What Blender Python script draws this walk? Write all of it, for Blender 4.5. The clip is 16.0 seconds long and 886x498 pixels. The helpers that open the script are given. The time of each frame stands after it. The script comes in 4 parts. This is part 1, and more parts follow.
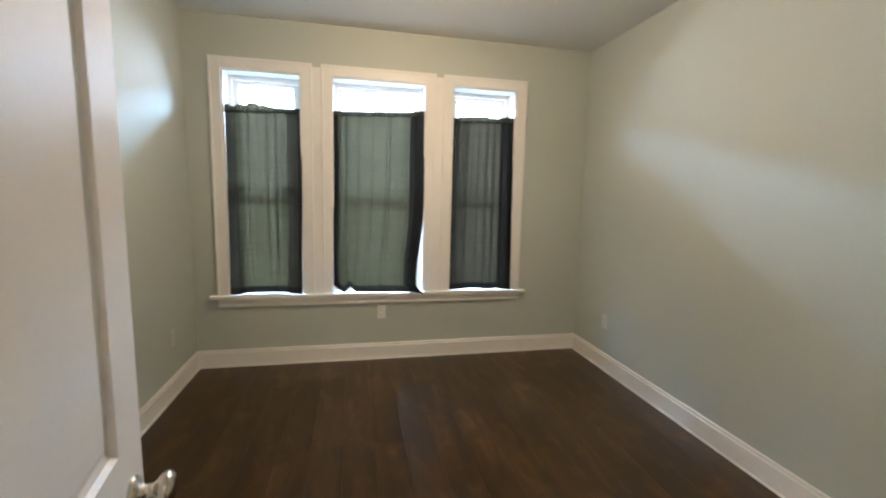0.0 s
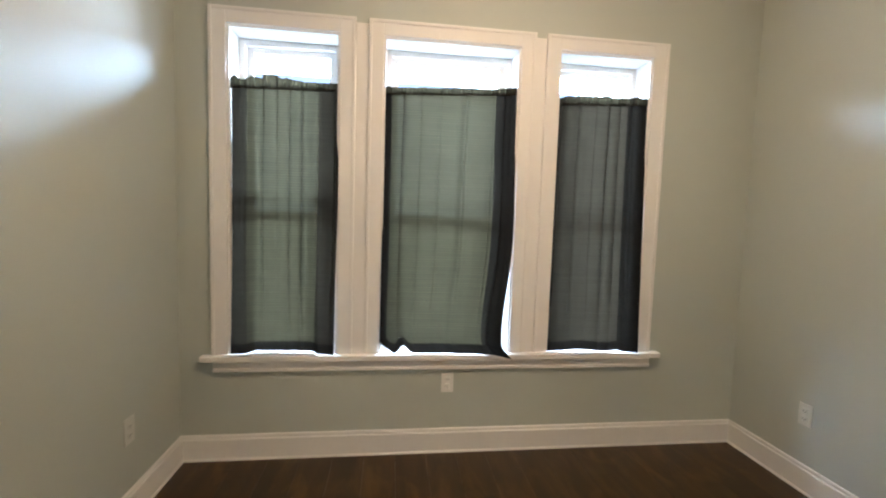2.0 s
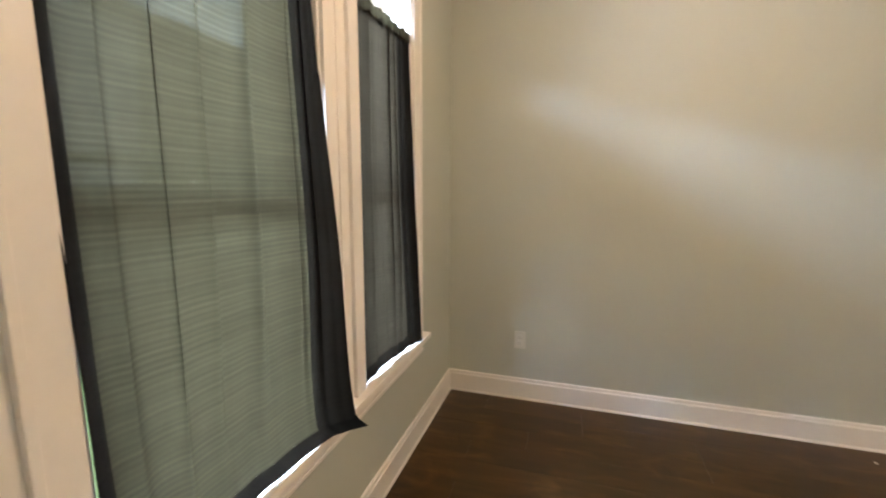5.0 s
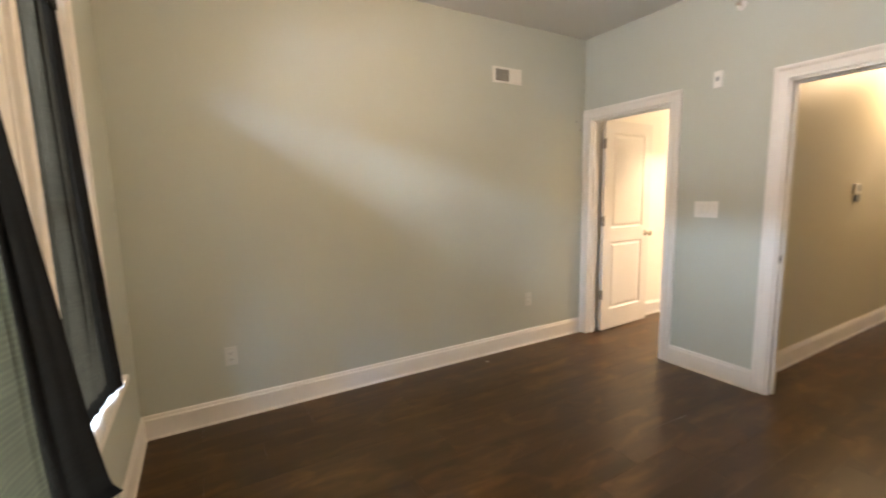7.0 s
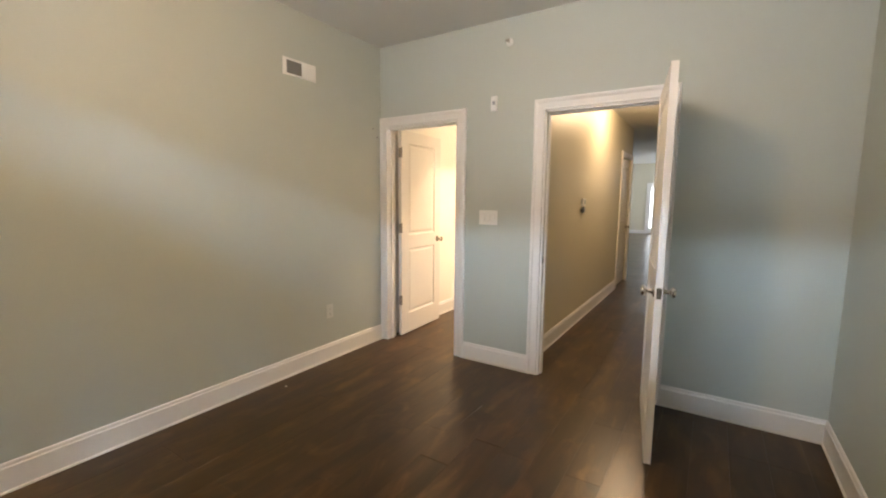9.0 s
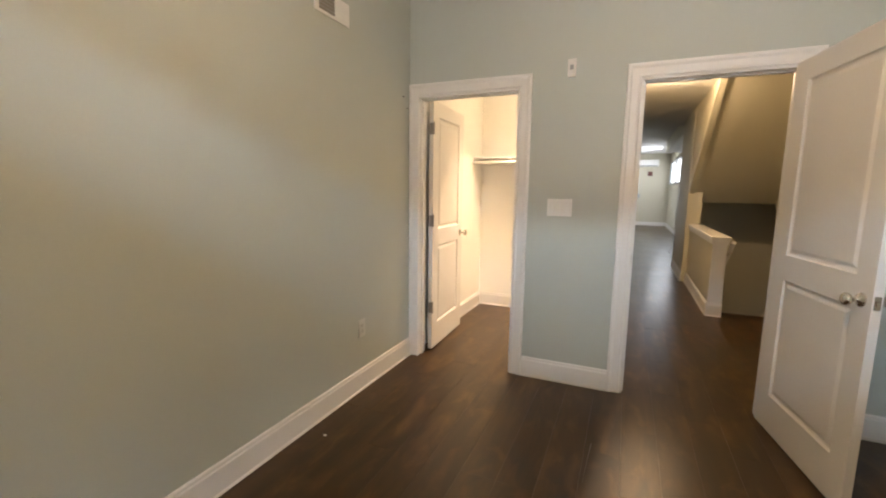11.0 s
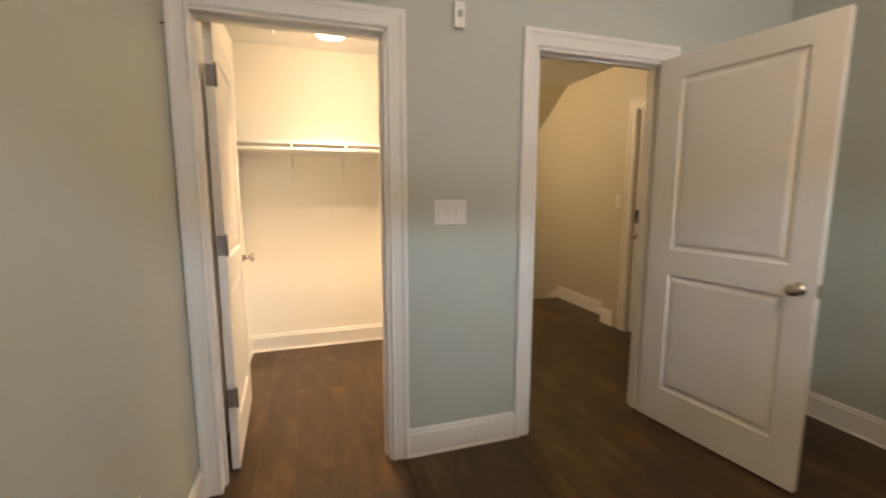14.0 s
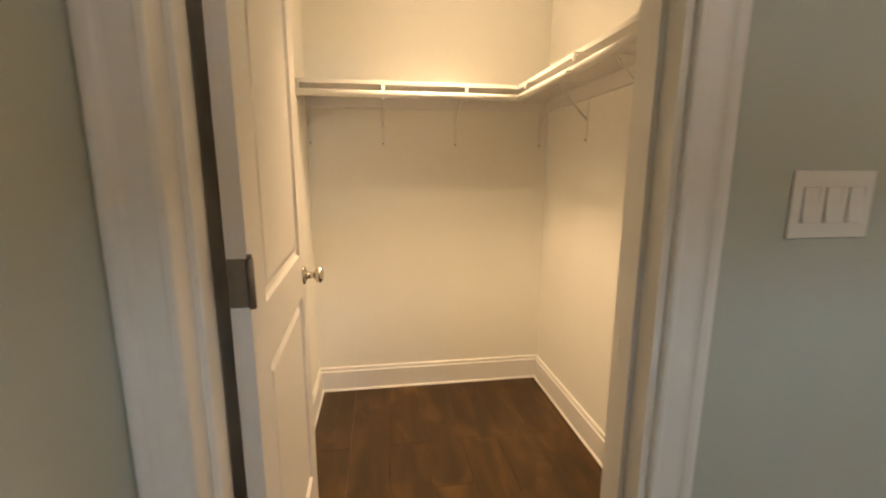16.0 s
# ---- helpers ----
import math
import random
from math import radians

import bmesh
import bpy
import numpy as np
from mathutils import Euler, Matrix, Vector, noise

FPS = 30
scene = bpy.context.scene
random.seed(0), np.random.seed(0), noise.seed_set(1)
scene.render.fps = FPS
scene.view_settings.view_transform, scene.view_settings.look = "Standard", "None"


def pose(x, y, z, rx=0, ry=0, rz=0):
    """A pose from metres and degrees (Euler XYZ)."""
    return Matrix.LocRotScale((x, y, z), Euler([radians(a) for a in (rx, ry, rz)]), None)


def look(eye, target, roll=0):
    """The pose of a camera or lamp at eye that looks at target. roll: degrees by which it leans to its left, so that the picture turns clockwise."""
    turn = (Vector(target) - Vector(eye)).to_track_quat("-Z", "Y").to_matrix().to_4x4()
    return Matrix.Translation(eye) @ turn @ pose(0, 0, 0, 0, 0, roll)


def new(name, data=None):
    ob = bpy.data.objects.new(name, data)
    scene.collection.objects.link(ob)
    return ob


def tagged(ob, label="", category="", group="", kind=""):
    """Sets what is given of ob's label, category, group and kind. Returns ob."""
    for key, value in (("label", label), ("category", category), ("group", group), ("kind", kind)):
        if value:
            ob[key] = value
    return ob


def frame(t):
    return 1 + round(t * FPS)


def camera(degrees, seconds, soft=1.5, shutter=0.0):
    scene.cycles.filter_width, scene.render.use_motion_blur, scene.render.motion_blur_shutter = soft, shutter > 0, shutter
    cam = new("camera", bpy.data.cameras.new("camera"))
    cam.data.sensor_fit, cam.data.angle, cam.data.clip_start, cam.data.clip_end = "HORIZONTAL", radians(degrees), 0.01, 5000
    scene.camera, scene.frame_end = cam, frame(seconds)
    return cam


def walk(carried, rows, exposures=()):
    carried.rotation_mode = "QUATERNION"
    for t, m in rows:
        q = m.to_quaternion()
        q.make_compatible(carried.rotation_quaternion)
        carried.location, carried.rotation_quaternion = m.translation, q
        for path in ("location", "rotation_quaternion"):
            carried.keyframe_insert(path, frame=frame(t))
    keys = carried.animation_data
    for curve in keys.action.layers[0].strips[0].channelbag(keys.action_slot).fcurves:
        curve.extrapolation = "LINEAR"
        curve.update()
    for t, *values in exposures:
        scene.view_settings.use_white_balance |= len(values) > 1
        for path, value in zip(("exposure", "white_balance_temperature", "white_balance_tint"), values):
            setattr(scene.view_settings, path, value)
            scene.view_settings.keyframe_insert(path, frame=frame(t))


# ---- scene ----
cam = camera(92.8, 16.0, soft=2.0, shutter=0.4)
PATH = [
    (0, (1.031, -0.034, 1.455), (1.444, 1.906, 1.2), 1.4),
    (0.5, (1.118, 0.235, 1.465), (1.301, 2.215, 1.249), 0.6),
    (1, (1.129, 0.532, 1.442), (1.181, 2.524, 1.275), 0.9),
    (1.5, (1.054, 0.878, 1.404), (1.148, 2.868, 1.233), 1.9),
    (2, (0.918, 1.19, 1.403), (1.163, 3.169, 1.249), 1.8),
    (2.5, (0.773, 1.513, 1.386), (1.214, 3.459, 1.248), 2.0),
    (3, (0.567, 1.802, 1.358), (1.308, 3.654, 1.205), 2.5),
    (3.5, (0.382, 2.07, 1.38), (1.512, 3.709, 1.185), 2.2),
    (6, (0.418, 3.104, 1.424), (2.377, 2.84, 1.122), -0.2),
    (6.5, (0.373, 3.156, 1.401), (2.24, 2.495, 1.125), -0.3),
    (7, (0.257, 3.206, 1.393), (1.978, 2.221, 1.132), -1.2),
    (7.5, (0.215, 3.196, 1.398), (1.744, 1.935, 1.133), -1.5),
    (8, (0.208, 3.182, 1.397), (1.517, 1.694, 1.125), -1.1),
    (10.5, (1.243, 2.994, 1.36), (2.177, 1.242, 1.12), 1.3),
    (11, (1.553, 2.962, 1.347), (2.342, 1.145, 1.069), 0.8),
    (11.5, (1.837, 2.975, 1.341), (2.282, 1.046, 1.059), 0.3),
    (12, (2.055, 2.913, 1.358), (2.091, 0.933, 1.078), 0.3),
    (12.5, (2.244, 2.751, 1.361), (1.903, 0.8, 1.082), 0.5),
    (13, (2.413, 2.564, 1.348), (1.776, 0.687, 1.088), 0.3),
    (13.5, (2.576, 2.298, 1.35), (1.822, 0.464, 1.084), -0.1),
    (14, (2.647, 1.946, 1.336), (2.035, 0.061, 1.067), 0.1),
    (14.5, (2.688, 1.602, 1.333), (2.289, -0.345, 1.111), 0.3),
    (15, (2.751, 1.225, 1.317), (2.432, -0.735, 1.078), 1.2),
    (15.5, (2.765, 0.904, 1.294), (2.483, -1.048, 0.962), 0.5),
    (16, (2.761, 0.634, 1.294), (2.466, -1.31, 0.93), 0.2),
]
walk(cam, [(t, look(e, g, r)) for t, e, g, r in PATH],
     [(0.0, 1.62, 6050, 14), (2.0, 1.72, 6200, 18), (3.5, 1.68, 6480, 19), (6.0, 1.93, 6860, 21), (6.6, 1.82, 6880, 20), (8.0, 1.73, 6820, 18), (11.0, 1.51, 7050, 19), (13.5, 1.43, 7100, 18), (15.0, 1.02, 7350, 18), (16.0, 0.70, 7600, 17)])

# ---------------------------------------------------------------- world, sun, large lights
world = bpy.data.worlds.new("world")
scene.world = world
world.use_nodes = True
wn = world.node_tree
sky = wn.nodes.new("ShaderNodeTexSky")
sky.sky_type, sky.sun_disc = "NISHITA", False
sky.sun_elevation, sky.sun_rotation = radians(50), radians(200)
wn.links.new(sky.outputs[0], wn.nodes["Background"].inputs[0])
wn.nodes["Background"].inputs[1].default_value = 0.15

sun = new("sun", bpy.data.lights.new("sun", "SUN"))
sun.data.energy, sun.data.angle, sun.data.color = 2.5, radians(2), (1, 0.95, 0.88)
sun.matrix_world = look((0, -8, 14), (0, 0, 0))

ROOM_W, ROOM_R, ROOM_L, ROOM_H, BACK_T = 3.60, 3.13, -0.217, 2.76, 0.105
WINDOWS = ((0.040, 0.624, -0.045, 0.709), (0.858, 1.630, 0.777, 1.713), (1.858, 2.432, 1.777, 2.525))
SILL_Z, HEAD_Z = 0.605, 2.372


def area_lamp(name, m, sx, sy, watts, colour):
    d = bpy.data.lights.new(name, "AREA")
    d.shape, d.size, d.size_y, d.energy, d.color = "RECTANGLE", sx, sy, watts, colour
    ob = new(name, d)
    ob.matrix_world = m
    return ob


# the bright strip of sky above the skyline opposite the windows
area_lamp("sky_daylight", look((1.24, ROOM_W + 3.2, 3.54), (1.24, ROOM_W, 2.25)), 8.0, 0.85, 930, (0.54, 0.78, 1.0))
# added fill below the sky strip, softens its light's edge on the south wall
area_lamp("low_sky_fill", look((1.24, ROOM_W + 3.2, 2.15), (1.24, ROOM_W, 1.8)), 4.6, 1.5, 240, (0.72, 0.87, 1.0))


def point_lamp(name, at, watts, radius, colour=(1.0, 0.74, 0.42)):
    d = bpy.data.lights.new(name, "POINT")
    d.energy, d.shadow_soft_size, d.color = watts, radius, colour
    ob = new(name, d)
    ob.location = at
    return ob


disc = area_lamp("closet_bulb", look((2.44, -1.14, 2.325), (2.44, -1.14, 0)), 0.2, 0.2, 8.8, (1.0, 0.76, 0.48))
disc.data.shape, disc.data.spread = "DISK", radians(104)
point_lamp("bedroom_bulb", (1.45, 2.15, 2.54), 12.5, 0.06, (1.0, 0.72, 0.44))
point_lamp("hall_bulb", (1.17, -2.4, 2.53), 19, 0.06, (1.0, 0.74, 0.44))
area_lamp("great_room_daylight", look((0.10, -14.25, 2.1), (1.5, -14.25, 1.3)), 0.7, 3.6, 110, (0.75, 0.88, 1.0))


# ---------------------------------------------------------------- materials
def material(name, colour, rough=0.5, metal=0.0, vary=0.06, scale=3.0, fine=80.0, bump=0.05, spread=0.10, coat=0.0):
    """Paint-like surface: colour varied at two scales, roughness varied, fine relief."""
    m = bpy.data.materials.new(name)
    m.use_nodes = True
    nt = m.node_tree
    b = nt.nodes["Principled BSDF"]
    co = nt.nodes.new("ShaderNodeTexCoord")
    n1, n2 = nt.nodes.new("ShaderNodeTexNoise"), nt.nodes.new("ShaderNodeTexNoise")
    n1.inputs["Scale"].default_value, n2.inputs["Scale"].default_value = scale, fine
    n1.inputs["Detail"].default_value, n2.inputs["Detail"].default_value = 4, 3
    add = nt.nodes.new("ShaderNodeMath")
    add.operation = "ADD"
    half = nt.nodes.new("ShaderNodeMath")
    half.operation, half.inputs[1].default_value = "MULTIPLY", 0.5
    ramp = nt.nodes.new("ShaderNodeMapRange")
    ramp.inputs["From Min"].default_value, ramp.inputs["From Max"].default_value = 0.3, 0.7
    ramp.inputs["To Min"].default_value, ramp.inputs["To Max"].default_value = 1 - vary, 1 + vary
    mix = nt.nodes.new("ShaderNodeMix")
    mix.data_type, mix.blend_type = "RGBA", "MULTIPLY"
    mix.inputs[0].default_value = 1
    mix.inputs[6].default_value = (*colour, 1)
    rr = nt.nodes.new("ShaderNodeMapRange")
    rr.inputs["To Min"].default_value, rr.inputs["To Max"].default_value = max(0.02, rough - spread), min(1, rough + spread)
    bp = nt.nodes.new("ShaderNodeBump")
    bp.inputs["Strength"].default_value, bp.inputs["Distance"].default_value = bump, 0.01
    L = nt.links.new
    L(co.outputs["Object"], n1.inputs["Vector"])
    L(co.outputs["Object"], n2.inputs["Vector"])
    L(n1.outputs["Fac"], add.inputs[0])
    L(n2.outputs["Fac"], add.inputs[1])
    L(add.outputs[0], half.inputs[0])
    L(half.outputs[0], ramp.inputs["Value"])
    L(ramp.outputs[0], mix.inputs[7])
    L(mix.outputs[2], b.inputs["Base Color"])
    L(n1.outputs["Fac"], rr.inputs["Value"])
    L(rr.outputs[0], b.inputs["Roughness"])
    L(n2.outputs["Fac"], bp.inputs["Height"])
    L(bp.outputs[0], b.inputs["Normal"])
    b.inputs["Metallic"].default_value = metal
    b.inputs["Coat Weight"].default_value = coat
    return m


SAGE = material("sage_wall_paint", (0.488, 0.52, 0.472), 0.62, vary=0.03, scale=1.2, fine=220, bump=0.06)
CREAM = material("white_closet_paint", (0.88, 0.86, 0.80), 0.6, vary=0.03, scale=1.2, fine=220, bump=0.06)
HALLP = material("hall_wall_paint", (0.58, 0.545, 0.43), 0.5, vary=0.03, scale=1.2, fine=220, bump=0.06)
CEIL = material("ceiling_paint", (0.72, 0.72, 0.70), 0.8, vary=0.02, scale=1.0, fine=160, bump=0.08)
TRIM = material("white_semi_gloss_trim", (0.80, 0.78, 0.75), 0.40, vary=0.02, scale=2, fine=40, bump=0.008, spread=0.04)
DOORW = material("white_door_paint", (0.78, 0.75, 0.71), 0.47, vary=0.025, scale=3, fine=90, bump=0.05)
PLATE = material("white_plastic", (0.80, 0.79, 0.76), 0.35, vary=0.01, bump=0.0)
PAINTED = material("painted_plastic", (0.61, 0.62, 0.575), 0.34, vary=0.02, bump=0.0)
NICKEL = material("satin_nickel", (0.62, 0.58, 0.52), 0.24, 1.0, vary=0.08, scale=20, bump=0.01)
HINGE = material("dull_hinge_steel", (0.30, 0.28, 0.26), 0.42, 1.0, vary=0.1, scale=30, bump=0.02)
DARK = material("dark_void", (0.03, 0.03, 0.03), 0.7)
BLACKP = material("black_plastic", (0.02, 0.02, 0.022), 0.35)
CONCRETE = material("concrete", (0.30, 0.30, 0.28), 0.9, vary=0.15)
HEDGE = material("distant_greenery", (0.10, 0.17, 0.07), 0.9, vary=0.5, scale=0.6, fine=6)
GRASS = material("grass", (0.11, 0.18, 0.07), 0.9, vary=0.35, scale=0.8, fine=40)
GAPM = material("gap_shadow_grey", (0.45, 0.44, 0.42), 0.6)
RODW = material("white_rod_enamel", (0.82, 0.80, 0.76), 0.3, vary=0.01, bump=0.0)
GREYF = material("grey_appliance", (0.35, 0.37, 0.38), 0.5)
REDP = material("dark_red_plastic", (0.14, 0.05, 0.04), 0.4)
STAIRC = material("dark_stair_tread", (0.10, 0.06, 0.035), 0.4, vary=0.2, scale=6)


def wood_material(name, rough, gain):
    m = bpy.data.materials.new(name)
    m.use_nodes = True
    nt = m.node_tree
    L = nt.links.new
    b = nt.nodes["Principled BSDF"]
    co, info = nt.nodes.new("ShaderNodeTexCoord"), nt.nodes.new("ShaderNodeObjectInfo")
    geo = nt.nodes.new("ShaderNodeNewGeometry")
    mp = nt.nodes.new("ShaderNodeMapping")
    mp.inputs["Scale"].default_value = (6.5, 0.9, 6.5)
    off = nt.nodes.new("ShaderNodeVectorMath")
    off.operation = "ADD"
    sc = nt.nodes.new("ShaderNodeVectorMath")
    sc.operation = "SCALE"
    sc.inputs["Scale"].default_value = 60
    comb = nt.nodes.new("ShaderNodeCombineXYZ")
    L(info.outputs["Random"], comb.inputs[0])
    L(info.outputs["Random"], comb.inputs[1])
    L(comb.outputs[0], sc.inputs[0])
    L(geo.outputs["Position"], off.inputs[0])
    L(sc.outputs[0], off.inputs[1])
    L(off.outputs[0], mp.inputs["Vector"])
    grain = nt.nodes.new("ShaderNodeTexNoise")
    grain.inputs["Scale"].default_value, grain.inputs["Detail"].default_value, grain.inputs["Distortion"].default_value = 1.3, 5, 0.6
    L(mp.outputs[0], grain.inputs["Vector"])
    ramp = nt.nodes.new("ShaderNodeValToRGB")
    e = ramp.color_ramp.elements
    e[0].position, e[0].color = 0.30, (0.0365, 0.0184, 0.0058, 1)
    e[1].position, e[1].color = 0.72, (0.0715, 0.0370, 0.0116, 1)
    L(grain.outputs["Fac"], ramp.inputs[0])
    tone = nt.nodes.new("ShaderNodeMapRange")
    tone.inputs["To Min"].default_value, tone.inputs["To Max"].default_value = 0.86 * gain, 1.14 * gain
    L(info.outputs["Random"], tone.inputs["Value"])
    wear = nt.nodes.new("ShaderNodeTexNoise")
    wear.inputs["Scale"].default_value, wear.inputs["Detail"].default_value = 1.6, 5
    L(geo.outputs["Position"], wear.inputs["Vector"])
    mul = nt.nodes.new("ShaderNodeMix")
    mul.data_type, mul.blend_type = "RGBA", "MULTIPLY"
    mul.inputs[0].default_value = 1
    fig = nt.nodes.new("ShaderNodeTexNoise")
    fig.inputs["Scale"].default_value, fig.inputs["Detail"].default_value, fig.inputs["Distortion"].default_value = 1.0, 4, 1.6
    L(mp.outputs[0], fig.inputs["Vector"])
    fr = nt.nodes.new("ShaderNodeMapRange")
    fr.inputs["From Min"].default_value, fr.inputs["From Max"].default_value = 0.44, 0.70
    fr.inputs["To Min"].default_value, fr.inputs["To Max"].default_value = 0.90, 1.35
    L(fig.outputs["Fac"], fr.inputs["Value"])
    # pale scuffs and cloudy wear across the boards
    sm = nt.nodes.new("ShaderNodeMapping")
    sm.inputs["Scale"].default_value = (5.5, 2.4, 5)
    sm.inputs["Rotation"].default_value = (0, 0, 0.25)
    L(geo.outputs["Position"], sm.inputs["Vector"])
    scuff = nt.nodes.new("ShaderNodeTexNoise")
    scuff.inputs["Scale"].default_value, scuff.inputs["Detail"].default_value, scuff.inputs["Distortion"].default_value = 1.4, 5, 0.8
    L(sm.outputs[0], scuff.inputs["Vector"])
    sr = nt.nodes.new("ShaderNodeMapRange")
    sr.inputs["From Min"].default_value, sr.inputs["From Max"].default_value = 0.50, 0.70
    sr.inputs["To Min"].default_value, sr.inputs["To Max"].default_value = 0.90, 1.75
    L(scuff.outputs["Fac"], sr.inputs["Value"])
    ts = nt.nodes.new("ShaderNodeMath")
    ts.operation = "MULTIPLY"
    L(tone.outputs[0], ts.inputs[0])
    L(sr.outputs[0], ts.inputs[1])
    tf = nt.nodes.new("ShaderNodeMath")
    tf.operation = "MULTIPLY"
    L(ts.outputs[0], tf.inputs[0])
    L(fr.outputs[0], tf.inputs[1])
    L(ramp.outputs[0], mul.inputs[6])
    L(tf.outputs[0], mul.inputs[7])
    L(mul.outputs[2], b.inputs["Base Color"])
    rr = nt.nodes.new("ShaderNodeMapRange")
    rr.inputs["From Min"].default_value, rr.inputs["From Max"].default_value = 0.3, 0.7
    rr.inputs["To Min"].default_value, rr.inputs["To Max"].default_value = rough
    L(wear.outputs["Fac"], rr.inputs["Value"])
    L(rr.outputs[0], b.inputs["Roughness"])
    b.inputs["Specular IOR Level"].default_value = 0.36
    bp = nt.nodes.new("ShaderNodeBump")
    bp.inputs["Strength"].default_value, bp.inputs["Distance"].default_value = 0.012, 0.002
    L(grain.outputs["Fac"], bp.inputs["Height"])
    L(bp.outputs[0], b.inputs["Normal"])
    return m


WOOD = wood_material("dark_stained_floor_plank", (0.279, 0.32), 1.0)


def cloth_material(name, colour, front, see, density, ribs=0.0):
    """Thin cloth with uneven horizontal ribs: part of the light passes between the threads, part is scattered through them."""
    m = bpy.data.materials.new(name)
    m.use_nodes = True
    nt = m.node_tree
    L = nt.links.new
    out = nt.nodes["Material Output"]
    nt.nodes.remove(nt.nodes["Principled BSDF"])
    dif, tra, clear = nt.nodes.new("ShaderNodeBsdfDiffuse"), nt.nodes.new("ShaderNodeBsdfTranslucent"), nt.nodes.new("ShaderNodeBsdfTransparent")
    co = nt.nodes.new("ShaderNodeTexCoord")
    slub = nt.nodes.new("ShaderNodeMapping")
    slub.inputs["Scale"].default_value = (3, 3, 130)
    n = nt.nodes.new("ShaderNodeTexNoise")
    n.inputs["Scale"].default_value, n.inputs["Detail"].default_value = 1.0, 4
    L(co.outputs["Object"], slub.inputs["Vector"])
    L(slub.outputs[0], n.inputs["Vector"])
    wave = nt.nodes.new("ShaderNodeTexWave")
    wave.bands_direction = "Z"
    wave.inputs["Scale"].default_value, wave.inputs["Distortion"].default_value = 23.0, 0.12
    wave.inputs["Detail"].default_value, wave.inputs["Detail Scale"].default_value = 2, 1.2
    L(co.outputs["Object"], wave.inputs["Vector"])
    r = nt.nodes.new("ShaderNodeMapRange")
    r.inputs["From Min"].default_value, r.inputs["From Max"].default_value = 0.3, 0.7
    r.inputs["To Min"].default_value, r.inputs["To Max"].default_value = 0.62, 1.38
    L(n.outputs["Fac"], r.inputs["Value"])
    w = nt.nodes.new("ShaderNodeMapRange")
    w.inputs["To Min"].default_value, w.inputs["To Max"].default_value = 1 - ribs, 1 + ribs
    L(wave.outputs["Fac"], w.inputs["Value"])
    both = nt.nodes.new("ShaderNodeMath")
    both.operation = "MULTIPLY"
    L(r.outputs[0], both.inputs[0])
    L(w.outputs[0], both.inputs[1])
    mul = nt.nodes.new("ShaderNodeMix")
    mul.data_type, mul.blend_type = "RGBA", "MULTIPLY"
    mul.inputs[0].default_value = 1
    mul.inputs[6].default_value = (*colour, 1)
    L(both.outputs[0], mul.inputs[7])
    dif.inputs[0].default_value = (*front, 1)
    L(mul.outputs[2], tra.inputs[0])
    clear.inputs[0].default_value = (0.92, 1.0, 0.90, 1)
    gap = nt.nodes.new("ShaderNodeMath")
    gap.operation, gap.inputs[1].default_value = "MULTIPLY", see
    L(both.outputs[0], gap.inputs[0])
    a, b = nt.nodes.new("ShaderNodeMixShader"), nt.nodes.new("ShaderNodeMixShader")
    a.inputs[0].default_value = density
    L(gap.outputs[0], b.inputs[0])
    L(dif.outputs[0], a.inputs[1])
    L(tra.outputs[0], a.inputs[2])
    L(a.outputs[0], b.inputs[1])
    L(clear.outputs[0], b.inputs[2])
    L(b.outputs[0], out.inputs[0])
    return m


CURTAIN = cloth_material("thin_charcoal_cloth", (0.0168, 0.0147, 0.0081), (0.040, 0.036, 0.033), 0.001, 0.5, 0.28)
HEM = cloth_material("doubled_charcoal_cloth", (0.0042, 0.0037, 0.0029), (0.016, 0.015, 0.014), 0.0, 0.45, 0.06)
DARKHEM = cloth_material("folded_charcoal_cloth", (0.0036, 0.0031, 0.0025), (0.015, 0.014, 0.013), 0.0, 0.35)
# Darker copy of CURTAIN: the right curtain's dimness is put into its colour.
SHADED = cloth_material("shaded_charcoal_cloth", (0.0124, 0.0101, 0.0066), (0.038, 0.034, 0.031), 0.0, 0.5, 0.10)
HALFHEM = cloth_material("overlapping_charcoal_cloth", (0.0088, 0.0074, 0.0050), (0.033, 0.030, 0.028), 0.0, 0.5, 0.10)


def glass_material():
    m = bpy.data.materials.new("window_glass")
    m.use_nodes = True
    b = m.node_tree.nodes["Principled BSDF"]
    b.inputs["Transmission Weight"].default_value = 1
    b.inputs["Roughness"].default_value = 0.0
    b.inputs["IOR"].default_value = 1.1
    return m


GLASS = glass_material()


def glow_material(name, colour, strength):
    m = bpy.data.materials.new(name)
    m.use_nodes = True
    b = m.node_tree.nodes["Principled BSDF"]
    b.inputs["Base Color"].default_value = (0.9, 0.85, 0.75, 1)
    b.inputs["Emission Color"].default_value = (*colour, 1)
    b.inputs["Emission Strength"].default_value = strength
    return m


SHADE = glow_material("lit_frosted_shade", (1.0, 0.80, 0.52), 9.0)
HALLSHADE = glow_material("lit_hall_shade", (1.0, 0.80, 0.52), 3.0)
# Pane that glows by itself, standing in for the daylight outside.
PANEGLOW = glow_material("glowing_daylight_pane", (0.78, 0.90, 1.0), 1.1)


